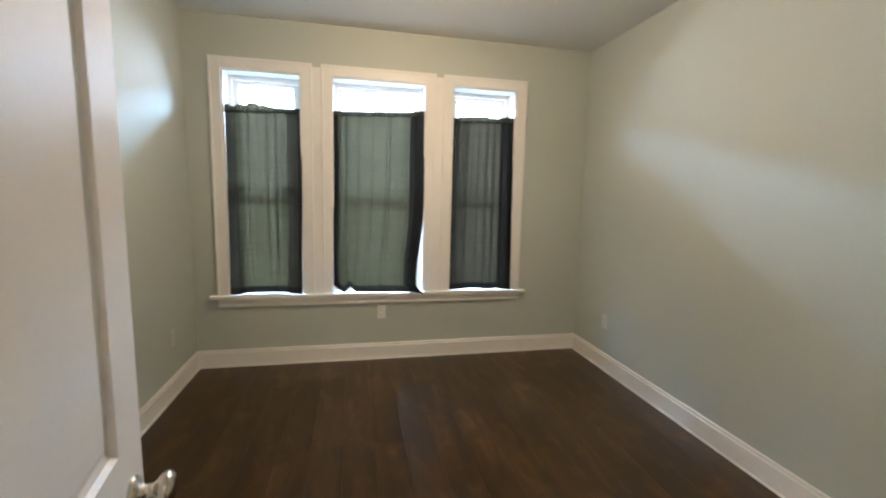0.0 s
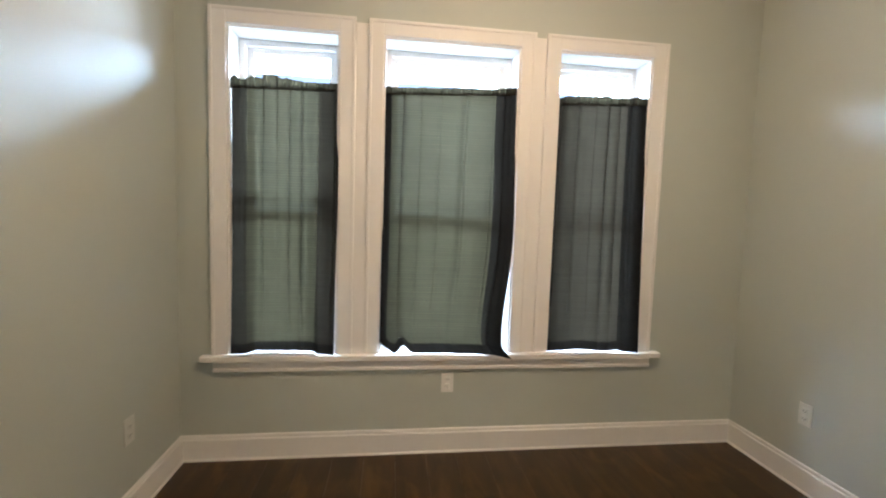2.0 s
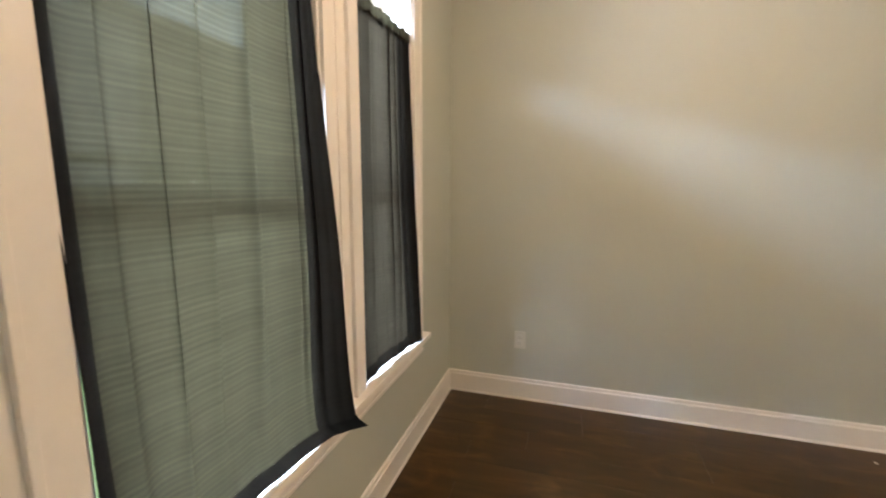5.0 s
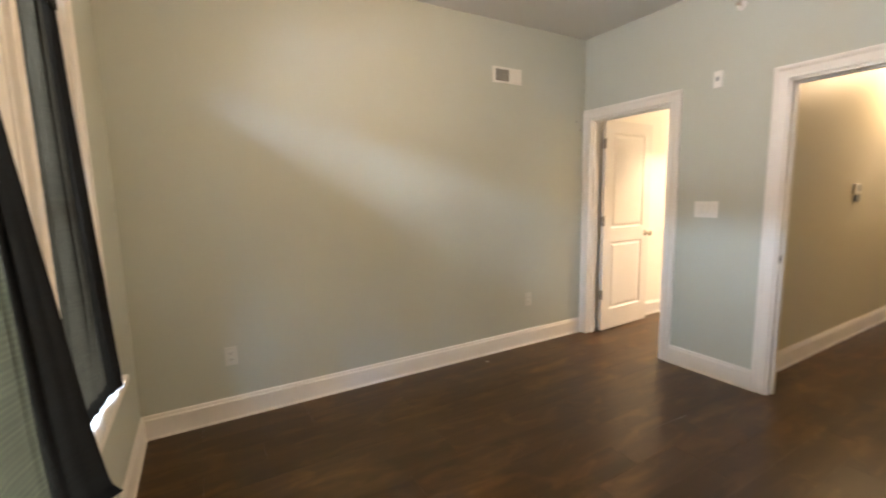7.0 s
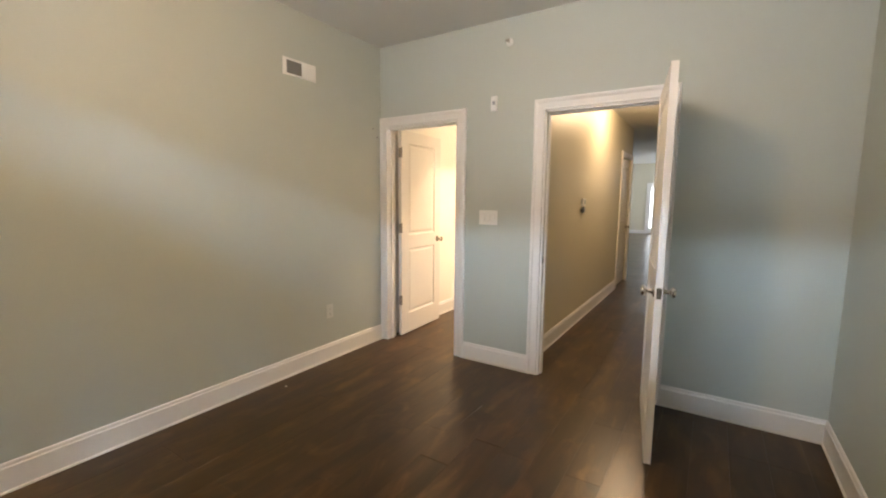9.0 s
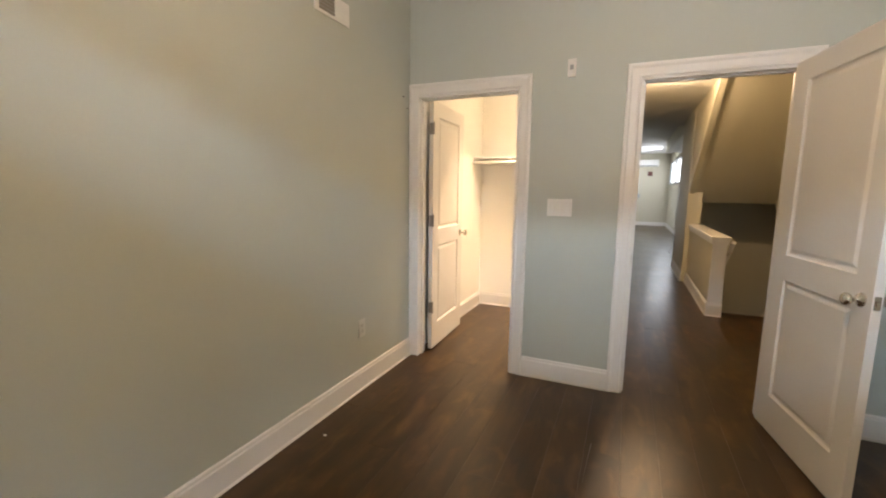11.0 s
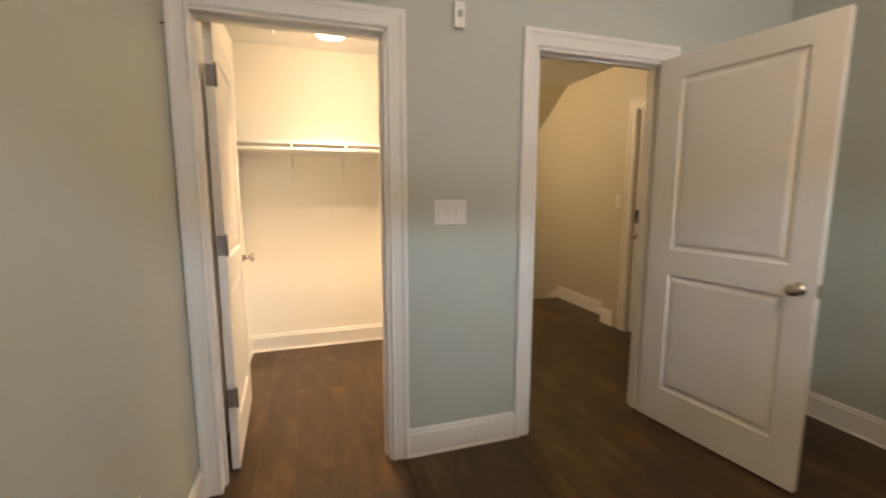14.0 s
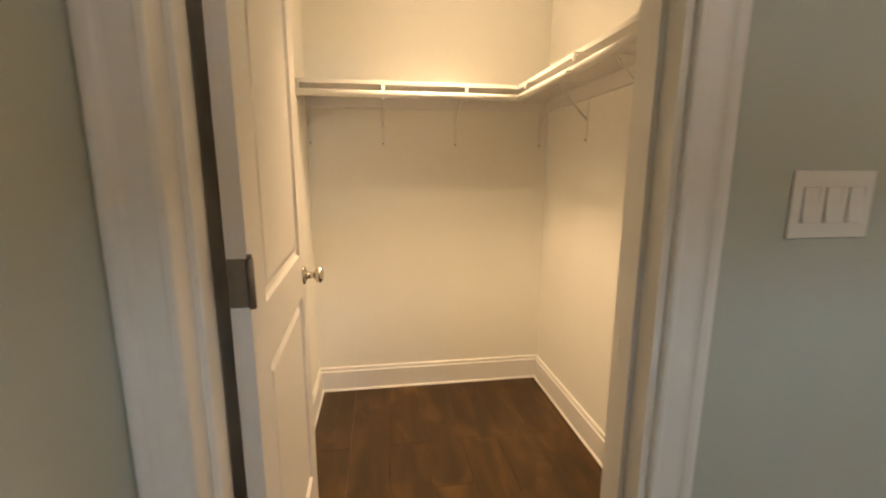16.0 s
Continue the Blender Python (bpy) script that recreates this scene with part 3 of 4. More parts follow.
    bm = bmesh.new()
    rod(bm, (edge0(0) - 0.004, yc + 0.024, top(0) - 0.018), (edge1(0) + 0.004, yc + 0.024, top(1) - 0.018), 0.007)
    part("curtain_rod", bm, RODW, c, "thin white tension rod")
    return c


def bump(u, at, w):
    return math.exp(-((u - at) / w) ** 2)


def plateau(u, a, b):
    return 1 / (1 + math.exp(-(u - a) * 60)) / (1 + math.exp((u - b) * 60))


curtain("thin charcoal curtain with lumpy gathered top", 3,
        lambda v: 0.054 - 0.004 * v, lambda v: 0.616 + 0.004 * math.sin(5 * v),
        lambda u: 2.080 + 0.018 * u, lambda u: 0.608 + 0.004 * plateau(u, 0.20, 0.78), 7.2, 0.021,
        lambda u: 0.012 + 0.042 * bump(u, 0.36, 0.20) + 0.03 * bump(u, 0.04, 0.03), 0.15, 0.20, 0.03, (HALFHEM, HALFHEM), lambda u: 0.030 - 0.045 * plateau(u, 0.17, 0.81))
curtain("wide charcoal curtain pulled askew at its hem", 5,
        lambda v: 0.868 - 0.004 * v, lambda v: 1.624 - 0.010 * v - 0.068 * bump(v, 0.93, 0.24) + (0.06 * max(0, v - 0.955) / 0.045),
        lambda u: 2.098 + 0.046 * u, lambda u: 0.609 + 0.066 * max(0, 1 - u / 0.085) + 0.040 * bump(u, 0.15, 0.028), 7.4, 0.023,
        lambda u: 0.012, 0.045, 0.30, 0.140, (HEM, HEM), lambda u: 0.046 - 0.02 * bump(u, 0.15, 0.05) - 0.012 * u, CURTAIN, 0.135)
curtain("thin charcoal curtain hanging slightly to one side", 8,
        lambda v: 1.872 - 0.020 * v, lambda v: 2.424 + 0.006 * v,
        lambda u: 2.104 + 0.026 * u, lambda u: 0.608 + 0.010 * bump(u, 0.38, 0.17) + 0.010 * bump(u, 0.78, 0.07), 6.4, 0.022,
        lambda u: 0.012 + 0.014 * bump(u, 0.35, 0.2) + 0.01 * math.sin(9 * u) ** 2, 0.06, 0.22, 0.05, (HALFHEM, HEM), lambda u: 0.02, SHADED)


# ---------------------------------------------------------------- doors
def door(name, w, h, m, label, panels, knob_z, knob_from, hinge_y, category="door", hinges=True, thick=0.035, knob=True):
    """Leaf from the hinge at x = 0 to x = w, thickness from y = 0 to thick."""
    d = thing(name, label, category, m)
    d["kind"] = "structure"
    z0 = 0.012
    bm = bmesh.new()
    px0, px1 = panels[0][0], panels[0][1]
    box(bm, 0.0, px0, 0, thick, z0, h)
    box(bm, px1, w, 0, thick, z0, h)
    zs = [z0] + [v for p in panels for v in p[2:]] + [h]
    for k in range(0, len(zs), 2):
        box(bm, px0, px1, 0, thick, zs[k], zs[k + 1])
    part("leaf", bm, DOORW, d)
    for x0, x1, a, b in panels:
        bm = bmesh.new()
        for face, s in ((0.0, 1), (thick, -1)):
            loops = []
            for inset, depth in ((0.0, 0.0005), (0.006, 0.009), (0.016, 0.0125), (0.023, 0.0115), (0.038, 0.004), (0.044, 0.0035)):
                yy = face + s * depth
                loops.append([bm.verts.new(p) for p in ((x0 + inset, yy, a + inset), (x1 - inset, yy, a + inset), (x1 - inset, yy, b - inset), (x0 + inset, yy, b - inset))])
            for l0, l1 in zip(loops, loops[1:]):
                for k in range(4):
                    bm.faces.new((l0[k], l0[(k + 1) % 4], l1[(k + 1) % 4], l1[k]))
            bm.faces.new(loops[-1])
        bmesh.ops.recalc_face_normals(bm, faces=bm.faces[:])
        part("panel", bm, DOORW, d)
    if knob:
        kx = w - knob_from
        for s in (1, -1):
            base = thick if s > 0 else 0
            prof = [(0.0305, 0), (0.0305, 0.004), (0.027, 0.008), (0.013, 0.012), (0.0105, 0.030), (0.014, 0.036), (0.024, 0.042), (0.0275, 0.050), (0.0265, 0.058), (0.020, 0.064), (0.008, 0.0665)]
            bm = lathe([(r, s * t) for r, t in prof], axis="y")
            part("knob", bm, NICKEL, d, "satin nickel round knob", pose(kx, base, knob_z))
        part("latch_plate", boxes((w - 0.001, w + 0.0015, thick / 2 - 0.012, thick / 2 + 0.012, knob_z - 0.028, knob_z + 0.028), (w, w + 0.009, thick / 2 - 0.006, thick / 2 + 0.006, knob_z - 0.01, knob_z + 0.01), bevel=0.0006), NICKEL, d, "nickel latch plate")
    if hinges:
        for z in (0.37, 1.095, 1.825):
            bm = boxes((-0.0022, 0.0006, 0.003, 0.034, z - 0.045, z + 0.045), bevel=0.0006)
            rod(bm, (-0.004, hinge_y, z - 0.046), (-0.004, hinge_y, z + 0.046), 0.0065)
            rod(bm, (-0.004, hinge_y, z + 0.046), (-0.004, hinge_y, z + 0.053), 0.0045)
            part("hinge", bm, HINGE, d, "dull steel butt hinge")
    return d


# bedroom door, open into the room (hinged on the west jamb)
door("door_1", 0.795, 2.045, pose(EN0 + 0.004, 0.006, 0, 0, 0, 99.0) @ pose(0, -0.035, 0), "white two-panel bedroom door standing wide open",
     [(0.130, 0.685, 0.215, 0.885), (0.130, 0.685, 1.022, 1.935)], 0.925, 0.062, 0.040)
# closet door, swung inward against the closet side wall
door("door_2", 0.735, 2.04, pose(3.030, -BACK_T - 0.036, 0, 0, 0, 272.2) @ pose(0, -0.035, 0), "white two-panel closet door opened into the closet",
     [(0.12, 0.615, 0.215, 0.885), (0.12, 0.615, 1.022, 1.925)], 0.943, 0.062, -0.005)


# ---------------------------------------------------------------- wall plates and fixtures of the bedroom
def face_x(x, y, z, s):
    """Local x along the wall, y out of the wall: on a wall facing -x (s = -1) or +x (s = 1)."""
    return pose(x, y, z, 0, 0, 90 if s < 0 else -90)


def outlet(m, label="white duplex wall outlet with cover plate", plate=PLATE):
    o = thing("wall_outlet", label, "outlet", m, "wall outlets")
    part("cover_plate", boxes((-0.036, 0.036, 0, 0.006, -0.059, 0.059), bevel=0.0025), plate, o)
    for z in (0.021, -0.021):
        r = part("receptacle", boxes((-0.017, 0.017, 0.004, 0.0085, z - 0.0145, z + 0.0145), bevel=0.004), plate, o)
        part("slot", boxes((-0.008, -0.006, 0.0075, 0.0088, z - 0.004, z + 0.006), (0.006, 0.008, 0.0075, 0.0088, z - 0.004, z + 0.005), (-0.002, 0.002, 0.0075, 0.0088, z - 0.011, z - 0.007)), DARK, r)
    part("screw", lathe([(0.003, 0), (0.003, 0.0075), (0.002, 0.0082)], 10, "y"), plate, o)
    return o


outlet(pose(1.266, ROOM_W, 0.424, 0, 0, 180), "off-white duplex outlet under the middle window")
outlet(face_x(ROOM_R, 3.11, 0.410, -1), "duplex wall outlet painted over in sage wall paint", PAINTED)
outlet(face_x(ROOM_R, 0.680, 0.425, -1), "duplex wall outlet painted over in sage wall paint", PAINTED)
for y in (1.07, 1.215):
    outlet(face_x(ROOM_L, y, 0.41, 1), "duplex wall outlet painted over in sage wall paint", PAINTED)
outlet(face_x(ROOM_L, 3.14, 0.415, 1), "duplex wall outlet painted over in sage wall paint", PAINTED)


def switch_plate(m, gangs, label):
    s = thing("light_switch", label, "light switch", m, "light switches")
    w = 0.072 + 0.046 * (gangs - 1)
    part("cover_plate", boxes((-w / 2, w / 2, 0, 0.006, -0.059, 0.059), bevel=0.0025), PLATE, s)
    for k in range(gangs):
        x = (k - (gangs - 1) / 2) * 0.046
        # Grey strips paint the shadow line round each rocker.
        f = part("rocker_gap_shade", boxes((x - 0.0160, x - 0.0152, 0.005, 0.0078, -0.031, 0.031), (x + 0.0152, x + 0.0160, 0.005, 0.0078, -0.031, 0.031),
                                       (x - 0.0152, x + 0.0152, 0.005, 0.0078, 0.0302, 0.031), (x - 0.0152, x + 0.0152, 0.005, 0.0078, -0.031, -0.0302)), GAPM, s, "grey strips painted as the shadow gap round a rocker")
        bm = prism([(0.005, -0.030), (0.0118, -0.030), (0.0085, 0.0), (0.0072, 0.030), (0.005, 0.030)], 0.0296)
        part("rocker", bm, PLATE, s, "white paddle rocker", pose(x - 0.0148, 0, 0))
    return s


switch_plate(pose(1.979, 0, 1.238), 3, "white three-gang rocker switch plate beside the closet")
switch_plate(face_x(-0.24, -1.44, 1.25, 1), 1, "white single light switch beside the front door")

# small motion sensor above the switch
d = thing("door_chime_sensor", "small white wall sensor box above the switches", "sensor", pose(1.943, 0, 2.137))
part("housing", boxes((-0.027, 0.027, 0, 0.024, -0.056, 0.056), bevel=0.006), PLATE, d)
part("sensor_lens", boxes((-0.012, 0.012, 0.022, 0.027, -0.012, 0.018), bevel=0.004), GREYF, d, "grey sensor window")
# sidewall sprinkler
d = thing("fire_sprinkler", "small white sidewall sprinkler high on the wall", "sprinkler", pose(1.83, 0, 2.58))
part("escutcheon", lathe([(0.030, 0), (0.030, 0.003), (0.022, 0.010), (0.010, 0.012)], axis="y"), PLATE, d)
part("sprinkler_head", boxes((-0.006, 0.006, 0.010, 0.045, -0.006, 0.006), (-0.018, 0.018, 0.043, 0.047, -0.004, 0.012), bevel=0.002), NICKEL, d, "nickel sprinkler head")

# wall vent, half of its louvres closed
v = thing("air_vent", "white wall register with dark half-open louvres", "air vent", face_x(ROOM_R, 0.923, 2.341, -1))
part("frame", boxes((-0.15, 0.15, 0, 0.009, 0.047, 0.062), (-0.15, 0.15, 0, 0.009, -0.062, -0.047), (-0.15, -0.018, 0, 0.009, -0.047, 0.047), (0.118, 0.15, 0, 0.009, -0.047, 0.047), bevel=0.002), PLATE, v)
# Flat grey sheet stands for the shade inside the duct.
part("opening", boxes((-0.018, 0.118, 0.001, 0.002, -0.047, 0.047)), GREYF, v, "grey sheet in place of the duct's shade")
for k in range(5):
    bm = prism([(0.002, -0.006), (0.004, -0.006), (0.009, 0.004), (0.007, 0.004)], 0.136)
    part("louvre", bm, HINGE, v, at=pose(-0.018, 0, -0.036 + 0.018 * k))
for z in (0.036, 0.012, -0.012, -0.036):
    part("closed_louvre", boxes((-0.14, -0.03, 0.008, 0.011, z - 0.010, z + 0.010), bevel=0.001), PLATE, v)

# strike plates on the latch jambs
for nm, x, y, z, s in (("strike_plate", CL0 + 0.0155, -0.080, 0.944, 1), ("strike_plate", EN1 - 0.0165, -0.022, 0.925, -1)):
    d = thing(nm, "satin nickel strike plate let into the jamb", "strike plate", pose(x, y, z))
    part("plate", boxes((-0.001, 0.0015) + (-0.014, 0.014, -0.029, 0.029), bevel=0.0005) if s > 0 else boxes((-0.0015, 0.001, -0.014, 0.014, -0.029, 0.029), bevel=0.0005), NICKEL, d)
    part("latch_hole", boxes((s * 0.0008, s * 0.0022, -0.006, 0.006, -0.012, 0.012)), DARK, d, "dark latch hole")

# picture nails and marks left in the east wall
for y, z in ((0.117, 2.023), (0.06, 1.95)):
    d = tagged(part("nail", lathe([(0.0022, 0), (0.0022, 0.012), (0.0045, 0.012), (0.0045, 0.014)], 8, "x"), DARK, at=pose(ROOM_R, y, z, 0, 0, 180)), "small dark nail stuck in the painted wall", "nail")

# ---------------------------------------------------------------- closet
SHZ = 1.708
sh = thing("closet_shelf", "white L-shaped closet shelf with hanging rail and brackets", "shelf")
part("back_shelf", boxes((CX0, ROOM_R, CY, CY + 0.305, SHZ - 0.018, SHZ), bevel=0.002), TRIM, sh)
part("side_shelf", boxes((CX0, CX0 + 0.28, CY + 0.305, -0.30, SHZ - 0.018, SHZ), bevel=0.002), TRIM, sh)
part("back_cleat", boxes((CX0, ROOM_R, CY, CY + 0.018, SHZ - 0.085, SHZ - 0.018), bevel=0.002), TRIM, sh)
part("side_cleat", boxes((CX0, CX0 + 0.018, CY + 0.02, -0.30, SHZ - 0.085, SHZ - 0.018), bevel=0.002), TRIM, sh)
bm = bmesh.new()
rod(bm, (CX0 + 0.28, CY + 0.32, SHZ - 0.062), (ROOM_R, CY + 0.32, SHZ - 0.062), 0.016, 16)
part("hanging_rail", bm, RODW, sh, "white enamelled hanging rail")
bm = bmesh.new()
rod(bm, (CX0 + 0.28, CY + 0.32, SHZ - 0.062), (CX0 + 0.28, -0.30, SHZ - 0.062), 0.016, 16)
part("hanging_rail", bm, RODW, sh, "white enamelled hanging rail")


def bracket(m):
    bm = boxes((-0.010, 0.010, 0, 0.003, -0.265, 0), (-0.010, 0.010, 0, 0.31, -0.004, 0), bevel=0.001)
    rod(bm, (0, 0.003, -0.16), (0, 0.16, -0.004), 0.004, 8)
    box(bm, -0.008, 0.008, 0.306, 0.311, -0.030, -0.004, bevel=0.001)
    box(bm, -0.008, 0.008, 0.301, 0.336, -0.064, -0.060, bevel=0.001)
    b = part("bracket", bm, RODW, sh, "white steel shelf bracket", m)
    part("screw", lathe([(0.004, 0), (0.004, 0.004), (0.002, 0.005)], 8, "y"), HINGE, b, at=pose(0, 0.003, -0.250))
    return b


for x in (3.115, 2.729, 2.330, 1.835):
    bracket(pose(x, CY + 0.0005, SHZ - 0.0185))
for y in (-1.286, -0.80):
    bracket(face_x(CX0 + 0.0005, y, SHZ - 0.0185, 1))

cl = thing("ceiling_light", "lit frosted glass dome on a bronze closet ceiling pan", "ceiling light", pose(2.44, -1.17, 2.47))
part("pan", lathe([(0.135, 0), (0.135, -0.012), (0.125, -0.024), (0.10, -0.026)], 36), NICKEL, cl, "brushed nickel ceiling pan")
part("shade", lathe([(0.122, -0.024), (0.120, -0.045), (0.108, -0.072), (0.082, -0.094), (0.045, -0.107), (0.010, -0.110)], 36), SHADE, cl, "glowing frosted glass dome")
part("finial", lathe([(0.012, -0.108), (0.013, -0.116), (0.006, -0.126), (0.002, -0.128)], 14), NICKEL, cl)

bl = thing("ceiling_light", "lit frosted glass dome on the bedroom ceiling", "ceiling light", pose(1.45, 2.15, ROOM_H))
part("pan", lathe([(0.165, 0.004), (0.165, -0.012), (0.15, -0.026), (0.12, -0.028)], 36), NICKEL, bl, "brushed nickel ceiling pan")
part("shade", lathe([(0.148, -0.024), (0.146, -0.05), (0.13, -0.085), (0.10, -0.11), (0.055, -0.125), (0.010, -0.128)], 36), SHADE, bl, "glowing frosted glass dome")
part("finial", lathe([(0.012, -0.126), (0.013, -0.134), (0.006, -0.144), (0.002, -0.146)], 14), NICKEL, bl)

bm = bmesh.new()
rod(bm, (2.815, -1.41, 2.425), (2.815, -1.41, 2.47), 0.008)
csp = thing("ceiling_sprinkler", "small white pendent sprinkler in the closet ceiling", "sprinkler")
part("stem", bm, PLATE, csp)
part("escutcheon", lathe([(0.032, 0), (0.032, -0.004), (0.022, -0.008), (0.008, -0.009)], 24), PLATE, csp, at=pose(2.815, -1.41, 2.47))
part("deflector", lathe([(0.002, 0.002), (0.014, 0.001), (0.014, -0.001), (0.002, -0.002)], 16), NICKEL, csp, "metal deflector", pose(2.815, -1.41, 2.424))

# ---------------------------------------------------------------- hall
KX0, KX1, KY0, KY1 = 0.54, 0.668, -4.36, -2.42
structure("wall_stair_knee", boxes((KX0, KX1, KY0, KY1, -2.9, 0.80)), HALLP, "low beige knee wall guarding the stairs", "knee wall")
kc = thing("knee_wall_cap", "white wooden cap and end post on the knee wall", "cap")
part("cap_board", boxes((KX0 - 0.03, KX1 + 0.03, KY0, KY1 + 0.05, 0.845, 0.885), bevel=0.004), TRIM, kc)
part("cap_moulding", boxes((KX0 - 0.015, KX1 + 0.015, KY0, KY1 + 0.035, 0.80, 0.845), bevel=0.004), TRIM, kc)
part("end_board", boxes((KX0 - 0.004, KX1 + 0.004, KY1, KY1 + 0.018, 0.145, 0.80), bevel=0.003), TRIM, kc)
baseboard((KX1 + 0.021, KY1 + 0.018), (KX0 - 0.01, KY1 + 0.018))
baseboard((KX1, KY0), (KX1, KY1 + 0.018))

st = thing("staircase", "dark wooden stairs descending behind the knee wall", "stairs")
for k in range(12):
    y = -2.61 - 0.245 * k
    z = -0.19 * (k + 1)
    part("riser", boxes((-0.398, KX0, y - 0.018, y, z - 0.01, z + 0.19 - 0.03), bevel=0.0), TRIM, st)
    part("tread", boxes((-0.398, KX0, y - 0.27, y + 0.012, z - 0.03, z), bevel=0.006), STAIRC, st)
bm = bmesh.new()
sk = [(-2.61, 0.145), (-2.61, -0.10), (-5.56, -2.40), (-5.56, -2.05)]
a = [bm.verts.new((-0.399, y, z)) for y, z in sk]
b = [bm.verts.new((-0.384, y, z)) for y, z in sk]
bm.faces.new(a)
bm.faces.new(b[::-1])
for i in range(4):
    bm.faces.new((a[i], b[i], b[(i + 1) % 4], a[(i + 1) % 4]))
bmesh.ops.recalc_face_normals(bm, faces=bm.faces[:])
part("skirt_board", bm, TRIM, st)
bm = bmesh.new()
rod(bm, (0.475, -2.445, 0.823), (0.475, -5.36, -1.45), 0.022, 14)
hr = part("handrail", bm, TRIM, st, "white round handrail on the knee wall")
for y in (-2.58, -3.66):
    bm = bmesh.new()
    z = 0.823 + (y + 2.445) * 0.78
    rod(bm, (0.475, y, z - 0.02), (0.50, y, z - 0.06), 0.006, 8)
    rod(bm, (0.50, y, z - 0.06), (0.54, y, z - 0.06), 0.006, 8)
    part("rail_bracket", bm, NICKEL, hr)
structure("floor_stair_foot", boxes((-0.52, 0.54, -5.86, -2.46, -3.0, -2.9)), CONCRETE, "dark floor at the stair foot", "floor")

# front door with keypad lock
FD = pose(-0.262, -0.358, 0, 0, 0, 270) @ pose(0, -0.04, 0)
door("door_3", 0.885, 2.0855, FD, "white panelled front door with keypad lock", [(0.13, 0.755, 0.21, 0.80), (0.13, 0.755, 1.00, 1.90)], 0.935, 0.065, 0.02, hinges=False, thick=0.04)
kp = thing("keypad_lock", "black and nickel keypad deadbolt on the front door", "lock", pose(-0.262, -1.178, 1.115, 0, 0, -90))
part("housing", boxes((-0.034, 0.034, 0, 0.026, -0.062, 0.062), bevel=0.012), NICKEL, kp)
part("keypad", boxes((-0.027, 0.027, 0.022, 0.030, -0.005, 0.054), bevel=0.006), BLACKP, kp, "black keypad face")
part("thumb_turn", boxes((-0.008, 0.008, 0.022, 0.042, -0.045, -0.018), bevel=0.003), NICKEL, kp)
bm = bmesh.new()
for d0, d1, t in ((0.0, CW - 0.0015, 0.014), (CW - 0.026, CW, 0.021)):
    box(bm, 0.343 - d1, 0.343 - d0, 0.001, t, 0, 2.085 + d1 - 0.0005, bevel=0.003)
    box(bm, 1.258 + d0, 1.258 + d1, 0.001, t, 0, 2.085 + d1 - 0.0005, bevel=0.003)
    box(bm, 0.343 - d0, 1.258 + d0, 0.001, t - 0.0004, 2.085 + d0, 2.085 + d1, bevel=0.003)
structure("trim_front_door", bm, TRIM, "white moulded casing round the front door", "door casing", pose(-0.24, 0, 0, 0, 0, -90))
structure("trim_front_jamb", boxes((-0.30, -0.2405, -1.343, -1.246, 0, 2.085), (-0.30, -0.2405, -0.355, -0.343, 0, 2.085), (-0.30, -0.2405, -1.246, -0.355, 2.07, 2.085)), TRIM, "white painted front door jamb", "door jamb")
# Unseen dark block added to fill the opening behind the closed leaf.
structure("wall_front_door_back", boxes((-0.52, -0.32, -1.343, -0.343, 0, 2.085)), DARK, "dark block added behind the front door", "wall")

# door further along the hall
door("door_4", 0.78, 2.04, pose(HX1 + 0.02, -3.96, 0, 0, 0, -90), "white closed panel door further along the hall", [(0.12, 0.66, 0.215, 0.885), (0.12, 0.66, 1.022, 1.925)], 0.94, 0.062, -0.004, thick=0.035)
bm = bmesh.new()
for d0, d1, t in ((0.0, CW - 0.0015, 0.014), (CW - 0.026, CW, 0.021)):
    box(bm, 3.95 - d1, 3.95 - d0, -t, -0.001, 0, 2.06 + d1 - 0.0005, bevel=0.003)
    box(bm, 4.75 + d0, 4.75 + d1, -t, -0.001, 0, 2.06 + d1 - 0.0005, bevel=0.003)
    box(bm, 3.95 - d0, 4.75 + d0, -t + 0.0004, -0.001, 2.06 + d0, 2.06 + d1, bevel=0.003)
structure("trim_hall_door", bm, TRIM, "white moulded casing on the hall wall", "door casing", pose(HX1, 0, 0, 0, 0, -90))

th = thing("wall_intercom", "small white thermostat with a dark screen in the hall", "thermostat", face_x(HX1, -1.72, 1.36, -1))
part("housing", boxes((-0.06, 0.06, 0, 0.022, -0.045, 0.045), bevel=0.006), PLATE, th)
part("screen", boxes((-0.045, 0.01, 0.020, 0.024, -0.02, 0.03), bevel=0.002), GREYF, th, "grey display")
part("sensor_box", boxes((-0.035, 0.025, 0, 0.03, -0.11, -0.05), bevel=0.006), GREYF, th, "grey lower box")


def hall_light(x, y):
    h = thing("recessed_light", "lit round recessed downlight with white trim ring", "ceiling light", pose(x, y, 2.60), "hall ceiling lights")
    part("trim_ring", lathe([(0.085, 0), (0.085, -0.006), (0.075, -0.010), (0.066, -0.004), (0.066, 0.0)], 32), PLATE, h)
    part("light_disc", lathe([(0.064, -0.001), (0.064, -0.004), (0.01, -0.0045)], 32), HALLSHADE, h, "glowing frosted disc")


hall_light(1.17, -2.4)

# ---------------------------------------------------------------- far room
gd = thing("glazed_door", "white framed glazed double door full of daylight", "glazed door", pose(2.15, -16.5, 0))
part("door_frame", boxes((-0.70, -0.62, 0, 0.05, 0, 2.12), (0.62, 0.70, 0, 0.05, 0, 2.12), (-0.62, 0.62, 0, 0.05, 2.04, 2.12), bevel=0.004), TRIM, gd)
